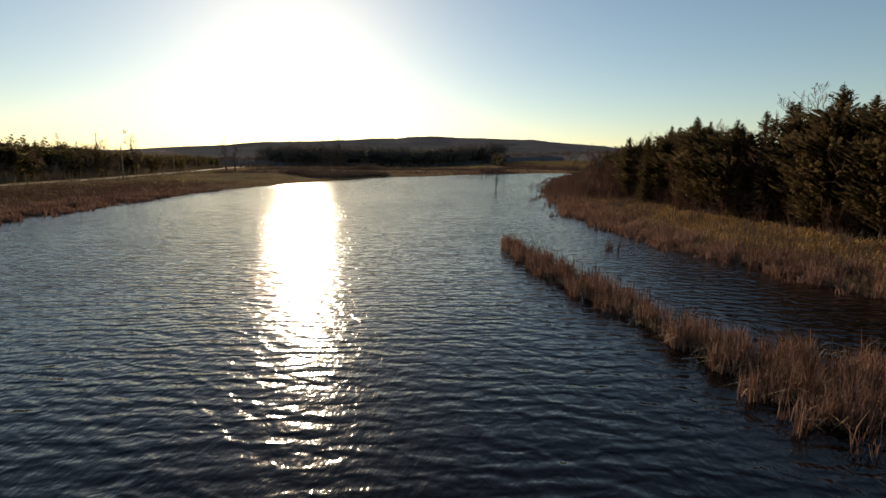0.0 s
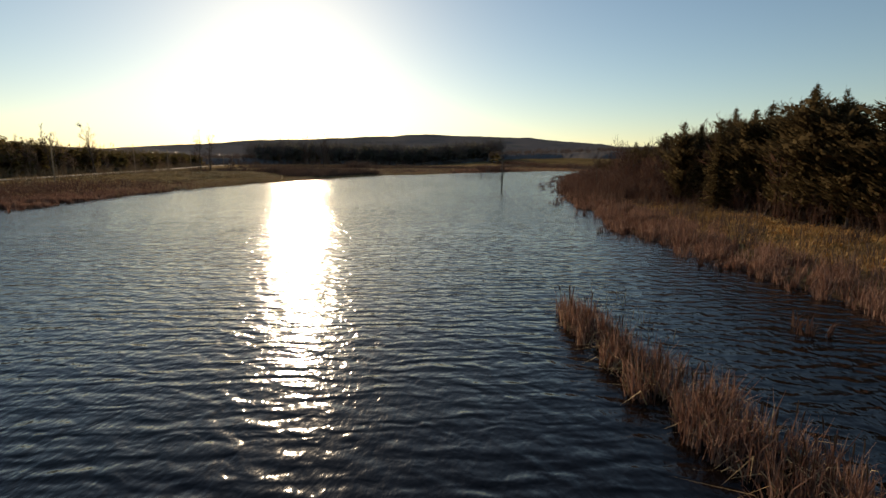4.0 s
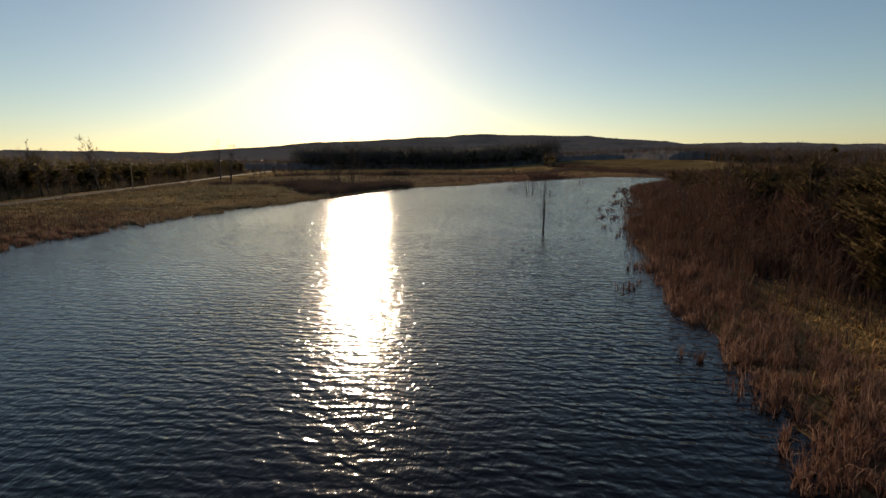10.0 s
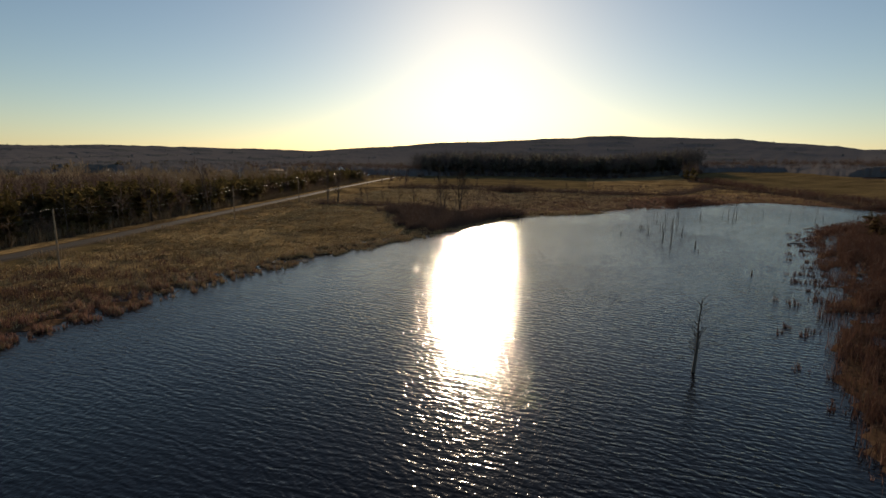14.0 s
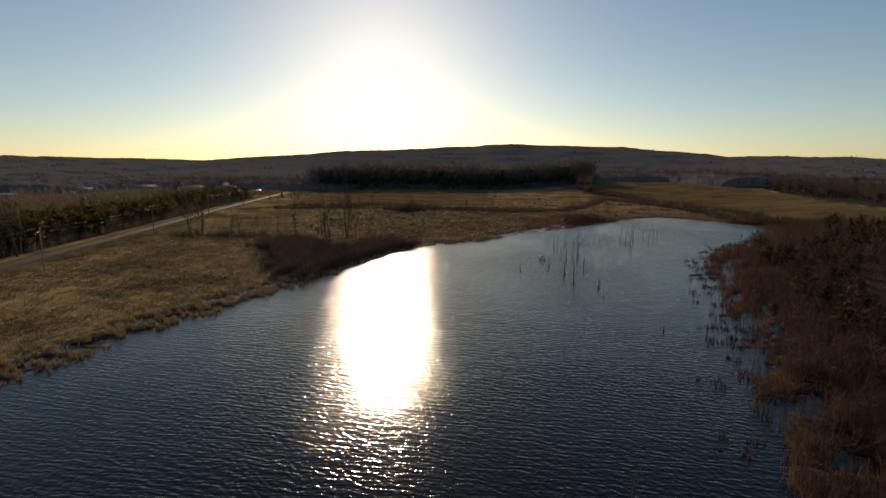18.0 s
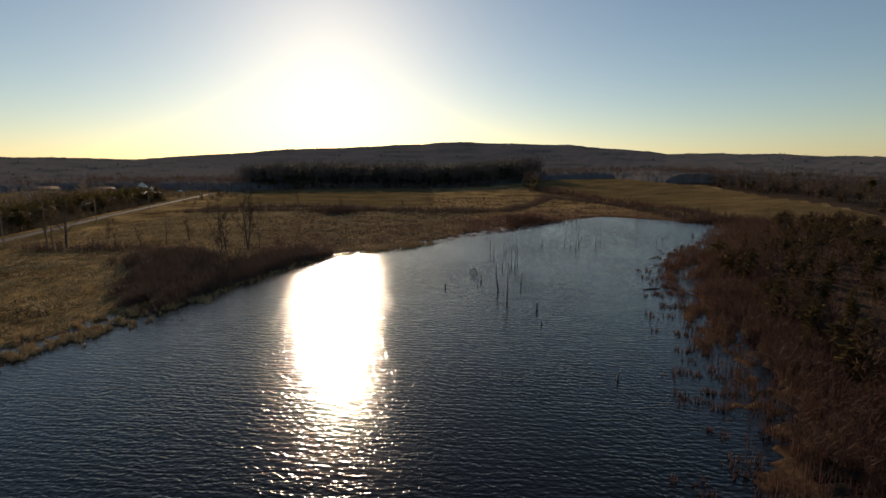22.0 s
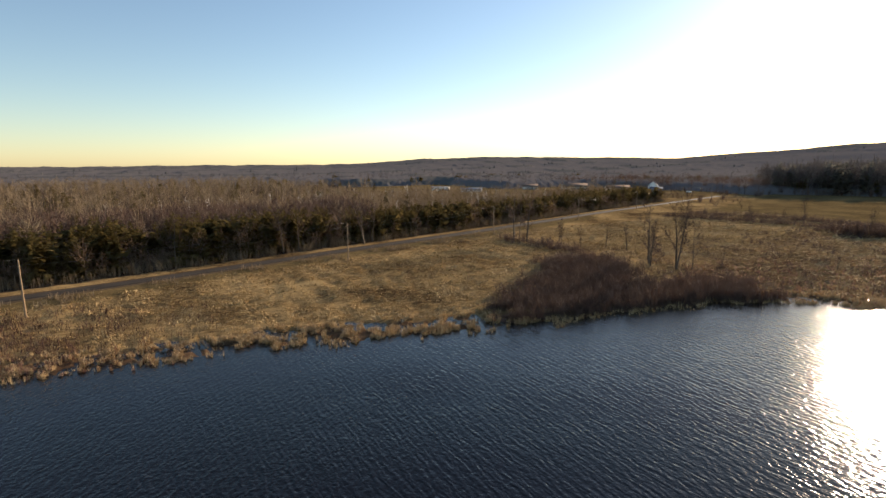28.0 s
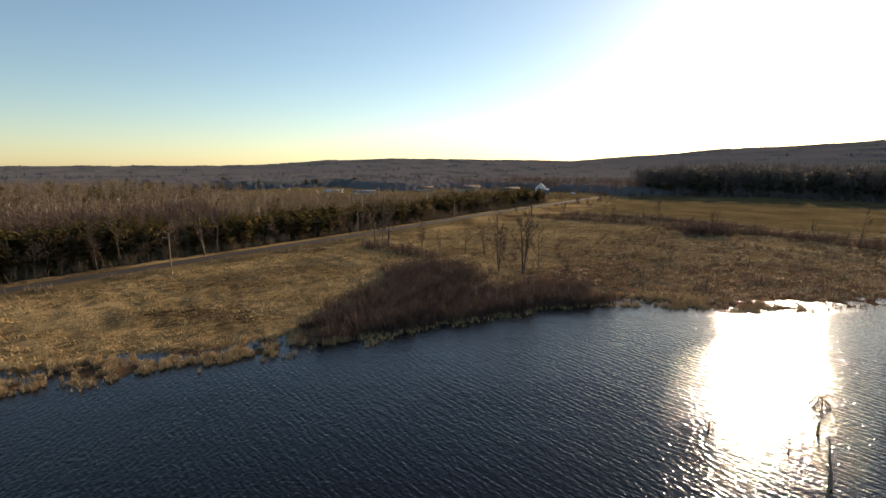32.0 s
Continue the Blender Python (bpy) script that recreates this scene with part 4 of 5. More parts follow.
def cattails(X, Y, Z, hmin, hmax, rng, per=6, head=0.35, width=0.022, lean=0.28):
    """Leaves and seed stalks; returns leaves and heads apart."""
    n = len(X)
    P = np.repeat(np.stack([X, Y, Z], 1), per, 0) + np.concatenate([rng.normal(0, 0.07, (n * per, 2)), np.zeros((n * per, 1))], 1)
    H = np.repeat(rng.uniform(hmin, hmax, n), per) * rng.uniform(0.55, 1.08, n * per)
    leaves = blades(P, H, rng.uniform(0.7, 1.4, n * per) * width, np.abs(rng.normal(0, lean, n * per)) + 0.03, rng)
    idx = np.where(rng.uniform(0, 1, n) < head)[0]
    heads = []
    for i in idx:
        h = rng.uniform(hmin, hmax) * 1.04
        a, b = rng.normal(0, 0.07, 2) * h
        x, y, z = X[i], Y[i], Z[i]
        heads.append(tube([(x, y, z), (x + a * .6, y + b * .6, z + h * .8), (x + a * .62, y + b * .62, z + h * .805), (x + a * .78, y + b * .78, z + h * .93),
                           (x + a, y + b, z + h)], (0.006, 0.006, 0.016, 0.015, 0.003), 4, cap=False))
    return leaves, gather(heads) if heads else None


X, Y = scatter(rng, 2600, 2.5, 18, 2, 42, island_keep)
lv, hd = cattails(X, Y, np.full(len(X), -0.05), 0.6, 1.25, rng, per=8, head=0.3, width=0.024, lean=0.22)
stuff("cattail_stand", lv, REED, "dead brown cattails standing in the shallow water", "reeds")
stuff("cattail_seed_heads", hd, CATTAIL_HEAD, "dark cattail seed heads on dry stalks", "reeds")
# single pale stalks standing clear of it
stalks = []
for k in range(26):
    x, y = 4.8 + 2.9 * rng.uniform(), 43 - 6 * rng.uniform()
    h, a = rng.uniform(0.25, 0.6), rng.normal(0, 0.08, 2)
    stalks.append(tube([(x, y, -0.1), (x + a[0], y + a[1], h * .6), (x + a[0] * 1.6, y + a[1] * 1.6, h)], (0.008, 0.007, 0.004), 4, cap=False))
stuff("lone_reed_stalks", gather(stalks), REED_PALE, "single pale reed stalks standing in the water", "reeds")
# bent straw lying low in the stand
n = 2600
X, Y = scatter(rng, n, 2.5, 18, 2, 42, island_keep)
stuff("bent_reed_litter", blades(np.stack([X, Y, np.full(len(X), 0.0)], 1), rng.uniform(0.3, 0.9, len(X)), np.full(len(X), 0.03), rng.uniform(0.6, 1.6, len(X)), rng),
      REED_PALE, "pale broken reeds lying in the stand", "reeds")


def bank_right(x, y):
    s = shore(x, y)
    e = np.interp(y, [-20, 20, 50, 80, 120, 170, 300], [3.2, 3.4, 4.2, 5, 6, 5, 5])
    return (x > 5) * smooth(118, 78, y) * smooth(-1.3, 0.3, s) * smooth(e + 1.5, e - 1.0, s) * (height(x, y) > -0.22) * (0.1 + 0.9 * (wobble(x, y, 4, 27) + 0.6 * wobble(x, y, 1.5, 28) > -0.05))


X, Y = scatter(rng, 7500, 10, 36, -8, 120, bank_right)
lv, hd = cattails(X, Y, np.maximum(height(X, Y), -0.15) - 0.02, 0.35, 1.1, rng, per=6, head=0.06, width=0.034, lean=0.33)
stuff("bank_reeds", lv, REED, "dense dry reddish-brown reeds along the bank", "reeds")
stuff("bank_seed_heads", hd, CATTAIL_HEAD, "dark seed heads above the bank reeds", "reeds")

# sparse reeds standing out in the water off the bank
X, Y = scatter(rng, 420, 8, 110, 20, 345, lambda x, y: (x > 5) * smooth(-6.5, -0.3, shore(x, y)) * (0.1 + 0.9 * smooth(130, 180, y)) * (shore(x, y) < 0.8) * (wobble(x, y, 7, 29) > 0.0))
X, Y = np.repeat(X, 6) + rng.normal(0, 0.42, len(X) * 6), np.repeat(Y, 6) + rng.normal(0, 0.42, len(Y) * 6)
lv, _ = cattails(X, Y, np.full(len(X), -0.05), 0.3, 0.9, rng, per=6, head=0, width=0.05, lean=0.5)
stuff("offshore_reeds", lv, TWIG_RED, "dark sedge tufts standing in the shallow water", "reeds")

# straw grass behind the reeds
X, Y = scatter(rng, 30000, 12, 48, -10, 140, lambda x, y: (x > 5) * smooth(2.5, 4.5, shore(x, y)) * smooth(98, 70, y) * (1 - 0.85 * right_wood(x, y)) * (shore(x, y) < 18))
stuff("bank_grass", blades(on_ground(X, Y), rng.uniform(0.2, 0.6, len(X)), rng.uniform(0.035, 0.07, len(X)), rng.uniform(0.3, 1.6, len(X)), rng), GRASS_GOLD,
      "matted golden straw grass on the bank", "grass")

# red-brown brush along the farther near bank
X, Y = scatter(rng, 9000, 16, 150, 72, 345, lambda x, y: (x > 5) * smooth(-0.8, 1.0, shore(x, y)) * (height(x, y) > -0.02) * smooth(26, 10, shore(x, y)) * smooth(72, 105, y) * (0.3 + 0.7 * (wobble(x, y, 8, 33) > -0.3)))
per = 7
P = np.repeat(on_ground(X, Y), per, 0) + np.concatenate([rng.normal(0, .35, (len(X) * per, 2)), np.zeros((len(X) * per, 1))], 1)
stuff("bank_brush", blades(P, np.repeat(rng.uniform(0.6, 2.2, len(X)) * (1 + 0.4 * smooth(5, 14, shore(X, Y))), per) * rng.uniform(.6, 1.1, len(P)), rng.uniform(0.03, 0.075, len(P)), np.abs(rng.normal(0, .3, len(P))), rng),
      TWIG_RED, "leafless red-brown brush crowding the bank", "brush")

# red-brown bushes that climb from the bank to the wood
X, Y = scatter(rng, 2100, 16, 170, 78, 345, lambda x, y: (x > 5) * smooth(3, 9, shore(x, y)) * smooth(22, 13, shore(x, y)) * smooth(80, 100, y) * (height(x, y) > 0))
wood_mass("bank_saplings", "leafless red-brown bushes and saplings behind the bank", TWIG_RED, bush_protos, X, Y, rng.uniform(1.8, 3.8, len(X)) * (1 + 1.1 * smooth(8, 16, shore(X, Y)) * smooth(150, 120, Y)), rng)
X, Y = scatter(rng, 900, 12, 48, -8, 100, lambda x, y: (x > 5) * smooth(1, 3, shore(x, y)) * smooth(16, 10, shore(x, y)) * (wobble(x, y, 6, 71) + .6 * wobble(x, y, 2.4, 72) > 0.35))
P = np.repeat(on_ground(X, Y), 10, 0) + np.concatenate([rng.normal(0, .3, (len(X) * 10, 2)), np.zeros((len(X) * 10, 1))], 1)
stuff("bank_shrub_clumps", blades(P, np.repeat(rng.uniform(0.6, 1.6, len(X)), 10) * rng.uniform(.6, 1.1, len(P)), rng.uniform(0.02, 0.045, len(P)), np.abs(rng.normal(0, .35, len(P))), rng),
      TWIG_DARK, "dark leafless shrub clumps among the bank grass", "shrubs")

# red-brown bushes at the feet of the conifers
X, Y = scatter(rng, 420, 20, 60, -5, 96, lambda x, y: right_wood(x, y) * (shore(x, y) < 21) * (0.3 + 0.7 * (wobble(x, y, 7, 95) > -0.1)))
wood_mass("wood_foot_bushes", "leafless red-brown bushes at the feet of the conifers", TWIG_RED, bush_protos, X, Y, rng.uniform(1.4, 3.8, len(X)), rng)

# far bank: pale reed fringe with pools
X, Y = scatter(rng, 11000, -75, 0, 40, 275, lambda x, y: (x < 0) * smooth(-2.2, 0.8, shore(x, y)) * smooth(9, 4, shore(x, y)) * np.where((shore(x, y) > 0.4) & (height(x, y) < -0.03), 0.12, 1) * np.where((y > 205) & (y < 250) & (x > -50), 0.3, 1) * (wobble(x, y, 6, 35) + 0.6 * wobble(x, y, 2.5, 36) > -0.05))
for low, nm, mt, lb in ((True, "lower_bank_reeds", REED, "red-brown reeds fringing the far bank"), (False, "far_bank_reeds", REED_PALE, "pale dry reed tufts fringing the far bank")):
    ok = (Y + rng.uniform(-25, 25, len(Y)) < 125) == low
    lv, _ = cattails(X[ok], Y[ok], np.maximum(height(X[ok], Y[ok]), -0.1) - 0.02, 0.4, 1.05, rng, per=7, head=0, width=0.052, lean=0.36)
    stuff(nm, lv, mt, lb, "reeds")
# dark red-brown brush on the far bank's lower reach
X, Y = scatter(rng, 5200, -100, -30, -20, 170, lambda x, y: (x < 0) * smooth(1.0, 3.5, shore(x, y)) * smooth(34, 20, shore(x, y)) * smooth(160, 115, y) * (road_side(x, y) > 6) * (0.25 + 0.75 * (wobble(x, y, 9, 61) > -0.2)))
P = np.repeat(on_ground(X, Y), 6, 0) + np.concatenate([rng.normal(0, .4, (len(X) * 6, 2)), np.zeros((len(X) * 6, 1))], 1)
stuff("far_bank_brush", blades(P, np.repeat(rng.uniform(0.5, 1.7, len(X)), 6) * rng.uniform(.6, 1.1, len(P)), rng.uniform(0.03, 0.08, len(P)), np.abs(rng.normal(0, .35, len(P))), rng),
      TWIG_RED, "low red-brown brush and dead stalks on the far bank", "brush")
# straw meadow
X, Y = scatter(rng, 17000, -135, 0, 20, 400, lambda x, y: (x < 0) * smooth(3, 9, shore(x, y)) * (height(x, y) > 0) * smooth(6, 10, road_side(x, y)) * (0.3 + 0.7 * (wobble(x, y, 9, 37) + .5 * wobble(x, y, 3, 38) > -0.1)))
per = 9
X, Y = np.repeat(X, per) + rng.normal(0, .3, len(X) * per), np.repeat(Y, per) + rng.normal(0, .75, len(Y) * per)
laid = 2.2 * wobble(X, Y, 26, 81) + np.repeat(rng.normal(0, .5, len(X) // per), per) + rng.normal(0, .3, len(X))
size = np.repeat(rng.uniform(0.7, 1.4, len(X) // per), per)
stuff("meadow_grass", blades(on_ground(X, Y), rng.uniform(0.25, 0.6, len(X)) * size, rng.uniform(0.05, 0.15, len(X)), rng.uniform(0.3, 1.5, len(X)), rng, az=laid), GRASS,
      "matted pale straw tussocks covering the meadow", "grass")
# brown brush: thicket at the bank, hedge lines, strip before the hay field
THICKET = [(-70, 234), (-62, 229), (-55, 217), (-48, 207), (-44, 222), (-42, 238), (-41, 243)]
def thicket(x, y):
    d, _ = seg_dist(x, y, THICKET, False)
    return smooth(12, 7, d + 3 * wobble(x, y, 9, 39)) * (shore(x, y) > 0.6)
X, Y = scatter(rng, 5200, -105, -25, 185, 265, thicket)
P = np.repeat(on_ground(X, Y), 8, 0) + np.concatenate([rng.normal(0, .4, (len(X) * 8, 2)), np.zeros((len(X) * 8, 1))], 1)
stuff("shore_thicket", blades(P, np.repeat(rng.uniform(1.0, 3.0, len(X)), 8) * rng.uniform(.6, 1.1, len(P)), rng.uniform(0.03, 0.07, len(P)), np.abs(rng.normal(0, .28, len(P))), rng),
      TWIG_DARK, "dense leafless dark-brown willow thicket on the bank", "brush")
HEDGES = ([(-113, 244), (-98, 247), (-84, 246)], [(-140, 352), (-110, 362), (-80, 368), (-45, 370), (-10, 362), (20, 378), (50, 470)], [(46, 480), (62, 450), (76, 428), (90, 378), (94, 345)], [(-76, 357), (-64, 372), (-30, 374), (8, 372), (20, 378)],
          [(-72, 366), (-66, 356), (-60, 362)], [(100, 340), (110, 360), (105, 400)], [(-150, 400), (-172, 465), (-203, 545)], [(-168, 420), (-188, 480)], [(-140, 372), (-100, 385), (-60, 388)])
def hedges(x, y):
    d = np.min([seg_dist(x, y, h, False)[0] for h in HEDGES], 0)
    return smooth(4.5, 2, d + 1.5 * wobble(x, y, 12, 40)) * (shore(x, y) > 1)
X, Y = scatter(rng, 3300, -145, 125, 235, 485, hedges)
P = np.repeat(on_ground(X, Y), 8, 0) + np.concatenate([rng.normal(0, .5, (len(X) * 8, 2)), np.zeros((len(X) * 8, 1))], 1)
stuff("hedge_brush", blades(P, np.repeat(rng.uniform(0.8, 3.0, len(X)), 8) * rng.uniform(.6, 1.1, len(P)), rng.uniform(0.05, 0.1, len(P)), np.abs(rng.normal(0, .3, len(P))), rng),
      TWIG_DARK, "low brown brush along the field edges", "brush")
X, Y = scatter(rng, 9500, -330, -60, -20, 480, lambda x, y: np.maximum(roadside(-24, -8.0, 1.0)(x, y), ((road_side(x, y) > 3.6) & (road_side(x, y) < 8 + 3 * wobble(x, y, 20, 75)) & (y > 90) & (y < 260) & (wobble(x, y, 11, 76) > -0.1)) * 0.8))
P = np.repeat(on_ground(X, Y), 6, 0) + np.concatenate([rng.normal(0, .5, (len(X) * 6, 2)), np.zeros((len(X) * 6, 1))], 1)
stuff("wood_edge_brush", blades(P, np.repeat(np.where(road_side(X, Y) > 0, rng.uniform(0.5, 1.5, len(X)), rng.uniform(1.0, 4.0, len(X))), 6) * rng.uniform(.6, 1.1, len(P)), rng.uniform(0.05, 0.13, len(P)), np.abs(rng.normal(0, .3, len(P))), rng),
      TWIG_GREY, "leafless brown undergrowth along the edge of the wood", "brush")
X, Y = scatter(rng, 420, -145, 60, 230, 400, lambda x, y: np.maximum(hedges(x, y) * 0.35, np.maximum(np.hypot((x + 64) / 9, (y - 356) / 6) < 1, (np.hypot((x + 100) / 8, (y - 364) / 3) < 1) * 0.5)))
wood_mass("hedge_bushes", "dark leafless bushes in the hedge before the hay field", TWIG_DARK, bush_protos, X, Y, rng.uniform(1.8, 4.0, len(X)) * np.where(np.hypot(X + 64, Y - 356) < 10, 1.5, 1), rng)
X, Y = scatter(rng, 700, -105, -25, 185, 265, thicket)
wood_mass("thicket_bushes", "tangled dark willow bushes on the bank", TWIG_DARK, bush_protos, X, Y, rng.uniform(2.0, 4.0, len(X)), rng)
X, Y = scatter(rng, 420, -330, -120, 395, 600, lambda x, y: (hay_field(x, y) < .5) * (np.abs(road_side(x, y)) > 7) * (np.hypot(x + 265, y - 500) > 22) * (0.15 + 0.85 * (wobble(x, y, 30, 91) > 0.1)))
wood_mass("roadside_bushes", "leafless brown bushes and young trees about the houses", TWIG_DARK, bush_protos, X, Y, rng.uniform(2.0, 6.0, len(X)), rng)
# belt of bushes between the head of the pond and the field on the rise
BELT = [(50, 535), (64, 490), (80, 440), (94, 392), (104, 352), (112, 322)]
X, Y = scatter(rng, 620, 30, 150, 300, 545, lambda x, y: smooth(11, 4, seg_dist(x, y, BELT, False)[0] + 4 * wobble(x, y, 22, 84)) * (shore(x, y) > 2) * (0.25 + 0.75 * (wobble(x, y, 16, 85) > -0.25)))
wood_mass("field_edge_bushes", "dark red-brown leafless bushes in a belt along the field's edge", TWIG_RED, bush_protos, X, Y, rng.uniform(2.0, 4.6, len(X)), rng)
# low shrubs dotted over the wet meadow
X, Y = scatter(rng, 2100, -85, 110, 245, 480, lambda x, y: smooth(4, 10, shore(x, y)) * (hay_field(x, y) < .5) * (road_side(x, y) > 20) * (wobble(x, y, 14, 47) + .6 * wobble(x, y, 5, 48) > 0.35))
P = np.repeat(on_ground(X, Y), 9, 0) + np.concatenate([rng.normal(0, .4, (len(X) * 9, 2)), np.zeros((len(X) * 9, 1))], 1)
stuff("meadow_shrubs", blades(P, np.repeat(rng.uniform(0.5, 1.9, len(X)), 9) * rng.uniform(.6, 1.1, len(P)), rng.uniform(0.05, 0.11, len(P)), np.abs(rng.normal(0, .35, len(P))), rng),
      TWIG_DARK, "small brown leafless shrubs dotted over the wet meadow", "shrubs")
# marsh at the head of the pond: brown sedge
X, Y = scatter(rng, 16000, -60, 130, 245, 420, lambda x, y: smooth(-1.0, 1, shore(x, y)) * smooth(48, 20, shore(x, y)) * (hay_field(x, y) < .5) * (0.4 + 0.6 * (wobble(x, y, 7, 43) > -0.1)))
stuff("marsh_sedge", blades(on_ground(X, Y), rng.uniform(0.25, 0.8, len(X)), rng.uniform(0.1, 0.25, len(X)), np.abs(rng.normal(0, .6, len(X))), rng), REED,
      "brown sedge and low marsh plants at the head of the pond", "marsh plants")


# ---------------------------------------------------------------- hedgerow trees on the far side
rng = np.random.RandomState(51)
hedge_kinds = []
for k in range(5):
    t, limbs = bare_tree(rng, 10.0, 0.35, 3, (9, 5, 3), (7, 4, 3), trunk_r=rng.uniform(.12, .17), upright=0.38 + 0.04 * k, start=0.22, forks=1 + (k % 2), fine=0.02)
    hedge_kinds.append((t, gather(limbs)))
hedge_first = {}
HEDGE_TREES = [(-112, 244, 16.5), (-109, 247, 15.0), (-114, 248, 14), (-104, 256, 6.5), (-92, 254, 6.5), (-88, 260, 8.5), (-82, 262, 7.5), (-66, 252, 16.5), (-59, 253, 16.0),
               (-62, 257, 7.0), (-55, 264, 6.5), (-64, 250, 10.5), (-57, 256, 12.0), (-69, 255, 8.5), (-98, 252, 8.0), (-137, 354, 6), (-133, 360, 6.5), (-111, 361, 8.5), (-107, 364, 7), (-88, 366, 11), (-72, 384, 8), (-64, 360, 8),
               (-20, 360, 12), (-35, 372, 6), (-98, 372, 6), (106, 292, 7.5), (78, 362, 5.5), (-28, 300, 4.5), (-40, 285, 4.0), (-48, 300, 4.5), (-10, 330, 4.5),
               (-127, 199, 16), (-116, 148, 13.5), (-122, 174, 13), (-125, 179, 12.5), (-131, 203, 12), (-206, 515, 9), (-196, 528, 8), (-212, 532, 10), (-186, 505, 6), (22, 380, 6), (8, 372, 5.5), (98, 305, 6)]
for i, (x, y, h) in enumerate(HEDGE_TREES):
    k = i % 5
    m = pose(x, y, height1(x, y) - 0.1, rng.uniform(-4, 4), rng.uniform(-4, 4), rng.uniform(0, 360))
    if k not in hedge_first:
        e = tree_thing("hedgerow_tree", *hedge_kinds[k], BARK, TWIG_DARK, x, y, 0, "leafless dark hedgerow tree in the straw meadow", "tree", "hedgerow trees", "crown")
        e.matrix_basis = m
        hedge_first[k] = e
    else:
        e = copy_thing(hedge_first[k], m)
    e.scale = (h / 10, h / 10, h / 10)


# ---------------------------------------------------------------- dead wood in the pond
def dead_tree(x, y, h, rng, twigs=14, r=None, label="dead bare tree standing in the pond", group="dead trees in the pond", crook=0.009):
    e = thing("dead_tree", x, y, -0.4, rng.uniform(0, 360), label, "dead tree", group)
    n = 7
    z = np.linspace(0, h + 0.4, n)
    T = np.stack([np.cumsum(rng.normal(0, h * crook, n)), np.cumsum(rng.normal(0, h * crook, n)), z], 1)
    T[:, :2] -= T[0, :2]
    T[:, :2] += rng.normal(0, 5 * crook, 2) * z[:, None]
    r = r or 0.016 * h + 0.03
    R = r * (1 - np.linspace(0, 1, n) * .85)
    part("trunk", tube(T, R, 7), DEADWOOD, e, smooth_shade=True)
    for k in range(twigs):
        u = rng.uniform(0.25, 0.97)
        p = np.array([np.interp(u * (h + .4), z, T[:, c]) for c in range(3)])
        a, L = rng.uniform(0, 6.283), h * rng.uniform(.07, .16) * (1.2 - .6 * u)
        d = np.array([math.cos(a), math.sin(a), rng.uniform(.3, 1.1)])
        part("branch", tube([p, p + d * L * .5, p + d * L + (0, 0, .12 * L)], (r * .3 * (1.2 - u), r * .18, .006), 4, cap=False), DEADWOOD, e)
    return e


rng = np.random.RandomState(61)
dead_tree(10.0, 123.5, 7.2, rng, 52, 0.17, "tall dead tree with thin bare branches standing in the pond", crook=0.005)
for x, y, h, tw, r in ((12.2, 207.1, 5.6, 8, .17), (10.7, 214.7, 4.2, 9, .2), (15.5, 221.8, 3.0, 3, .17), (12.0, 235.5, 2.5, 5, .16), (10.6, 234.8, 2.4, 2, .12),
                       (10.2, 253.6, 4.4, 3, .11), (9.2, 255.5, 4.4, 2, .1), (14.4, 239.6, 4.5, 5, .11), (15.1, 239.7, 6.3, 5, .12), (15.9, 243, 6.8, 5, .12), (13.6, 235, 2.6, 3, .14),
                       (13.1, 262, 2.2, 12, .1), (34.1, 268, 8.1, 4, .14), (32.4, 277.8, 5.5, 2, .11), (33.8, 273.8, 3.3, 3, .15), (42, 278.4, 3.6, 4, .13), (44.7, 284, 4.5, 3, .11),
                       (47.4, 290, 1.9, 2, .17), (51.9, 274, 2.1, 2, .1), (41.2, 283.8, 2.9, 5, .11), (73.5, 323.4, 3.6, 22, .09)):
    dead_tree(x, y, h, rng, tw, r * 0.95, "slim dead trunk standing in the pond")


def stump(x, y, h, r, rng, label="weathered broken stump rising from the pond"):
    e = thing("stump", x, y, -0.3, rng.uniform(0, 360), label, "stump", "stumps in the pond")
    hh = h + .3
    part("trunk", tube([(0, 0, 0), (.02, 0, hh * .5), (0.03, .02, hh * .85), (.06, .02, hh)], (r * 1.2, r, r * .95, r * .5), 8), DEADWOOD, e)
    part("splinter", tube([(.04, .02, hh * .8), (.1, .03, hh * 1.05), (.13, .04, hh * 1.2)], (r * .5, r * .3, .01), 4), DEADWOOD, e)
    return e


for x, y, h, r in ((23.6, 174.3, .7, .12), (17.1, 202.6, 1.2, .15), (0.2, 216.6, .8, .14), (7.2, 224.1, 1.2, .12), (17.1, 194.6, .45, .1), (6.6, 218.2, .4, .11), (25.1, 274.8, 1.4, .12),
                   (36.9, 278.1, 1.8, .14), (61, 280, .9, .12), (66, 290, 1.0, .12)):
    stump(x, y, h, r, rng)

log = thing("floating_log", 40.9, 218.6, 0.02, 20, "dark waterlogged log floating on the pond", "log")
part("trunk", tube([(-2.0, 0, 0), (-.8, .08, .02), (.8, -.05, .03), (2.0, .05, .0)], (.13, .19, .18, .09), 8), DEADWOOD, log, smooth_shade=True)
part("branch", tube([(.6, 0, .1), (.9, .3, .5), (1.0, .45, .75)], (.05, .035, .01), 5), DEADWOOD, log)

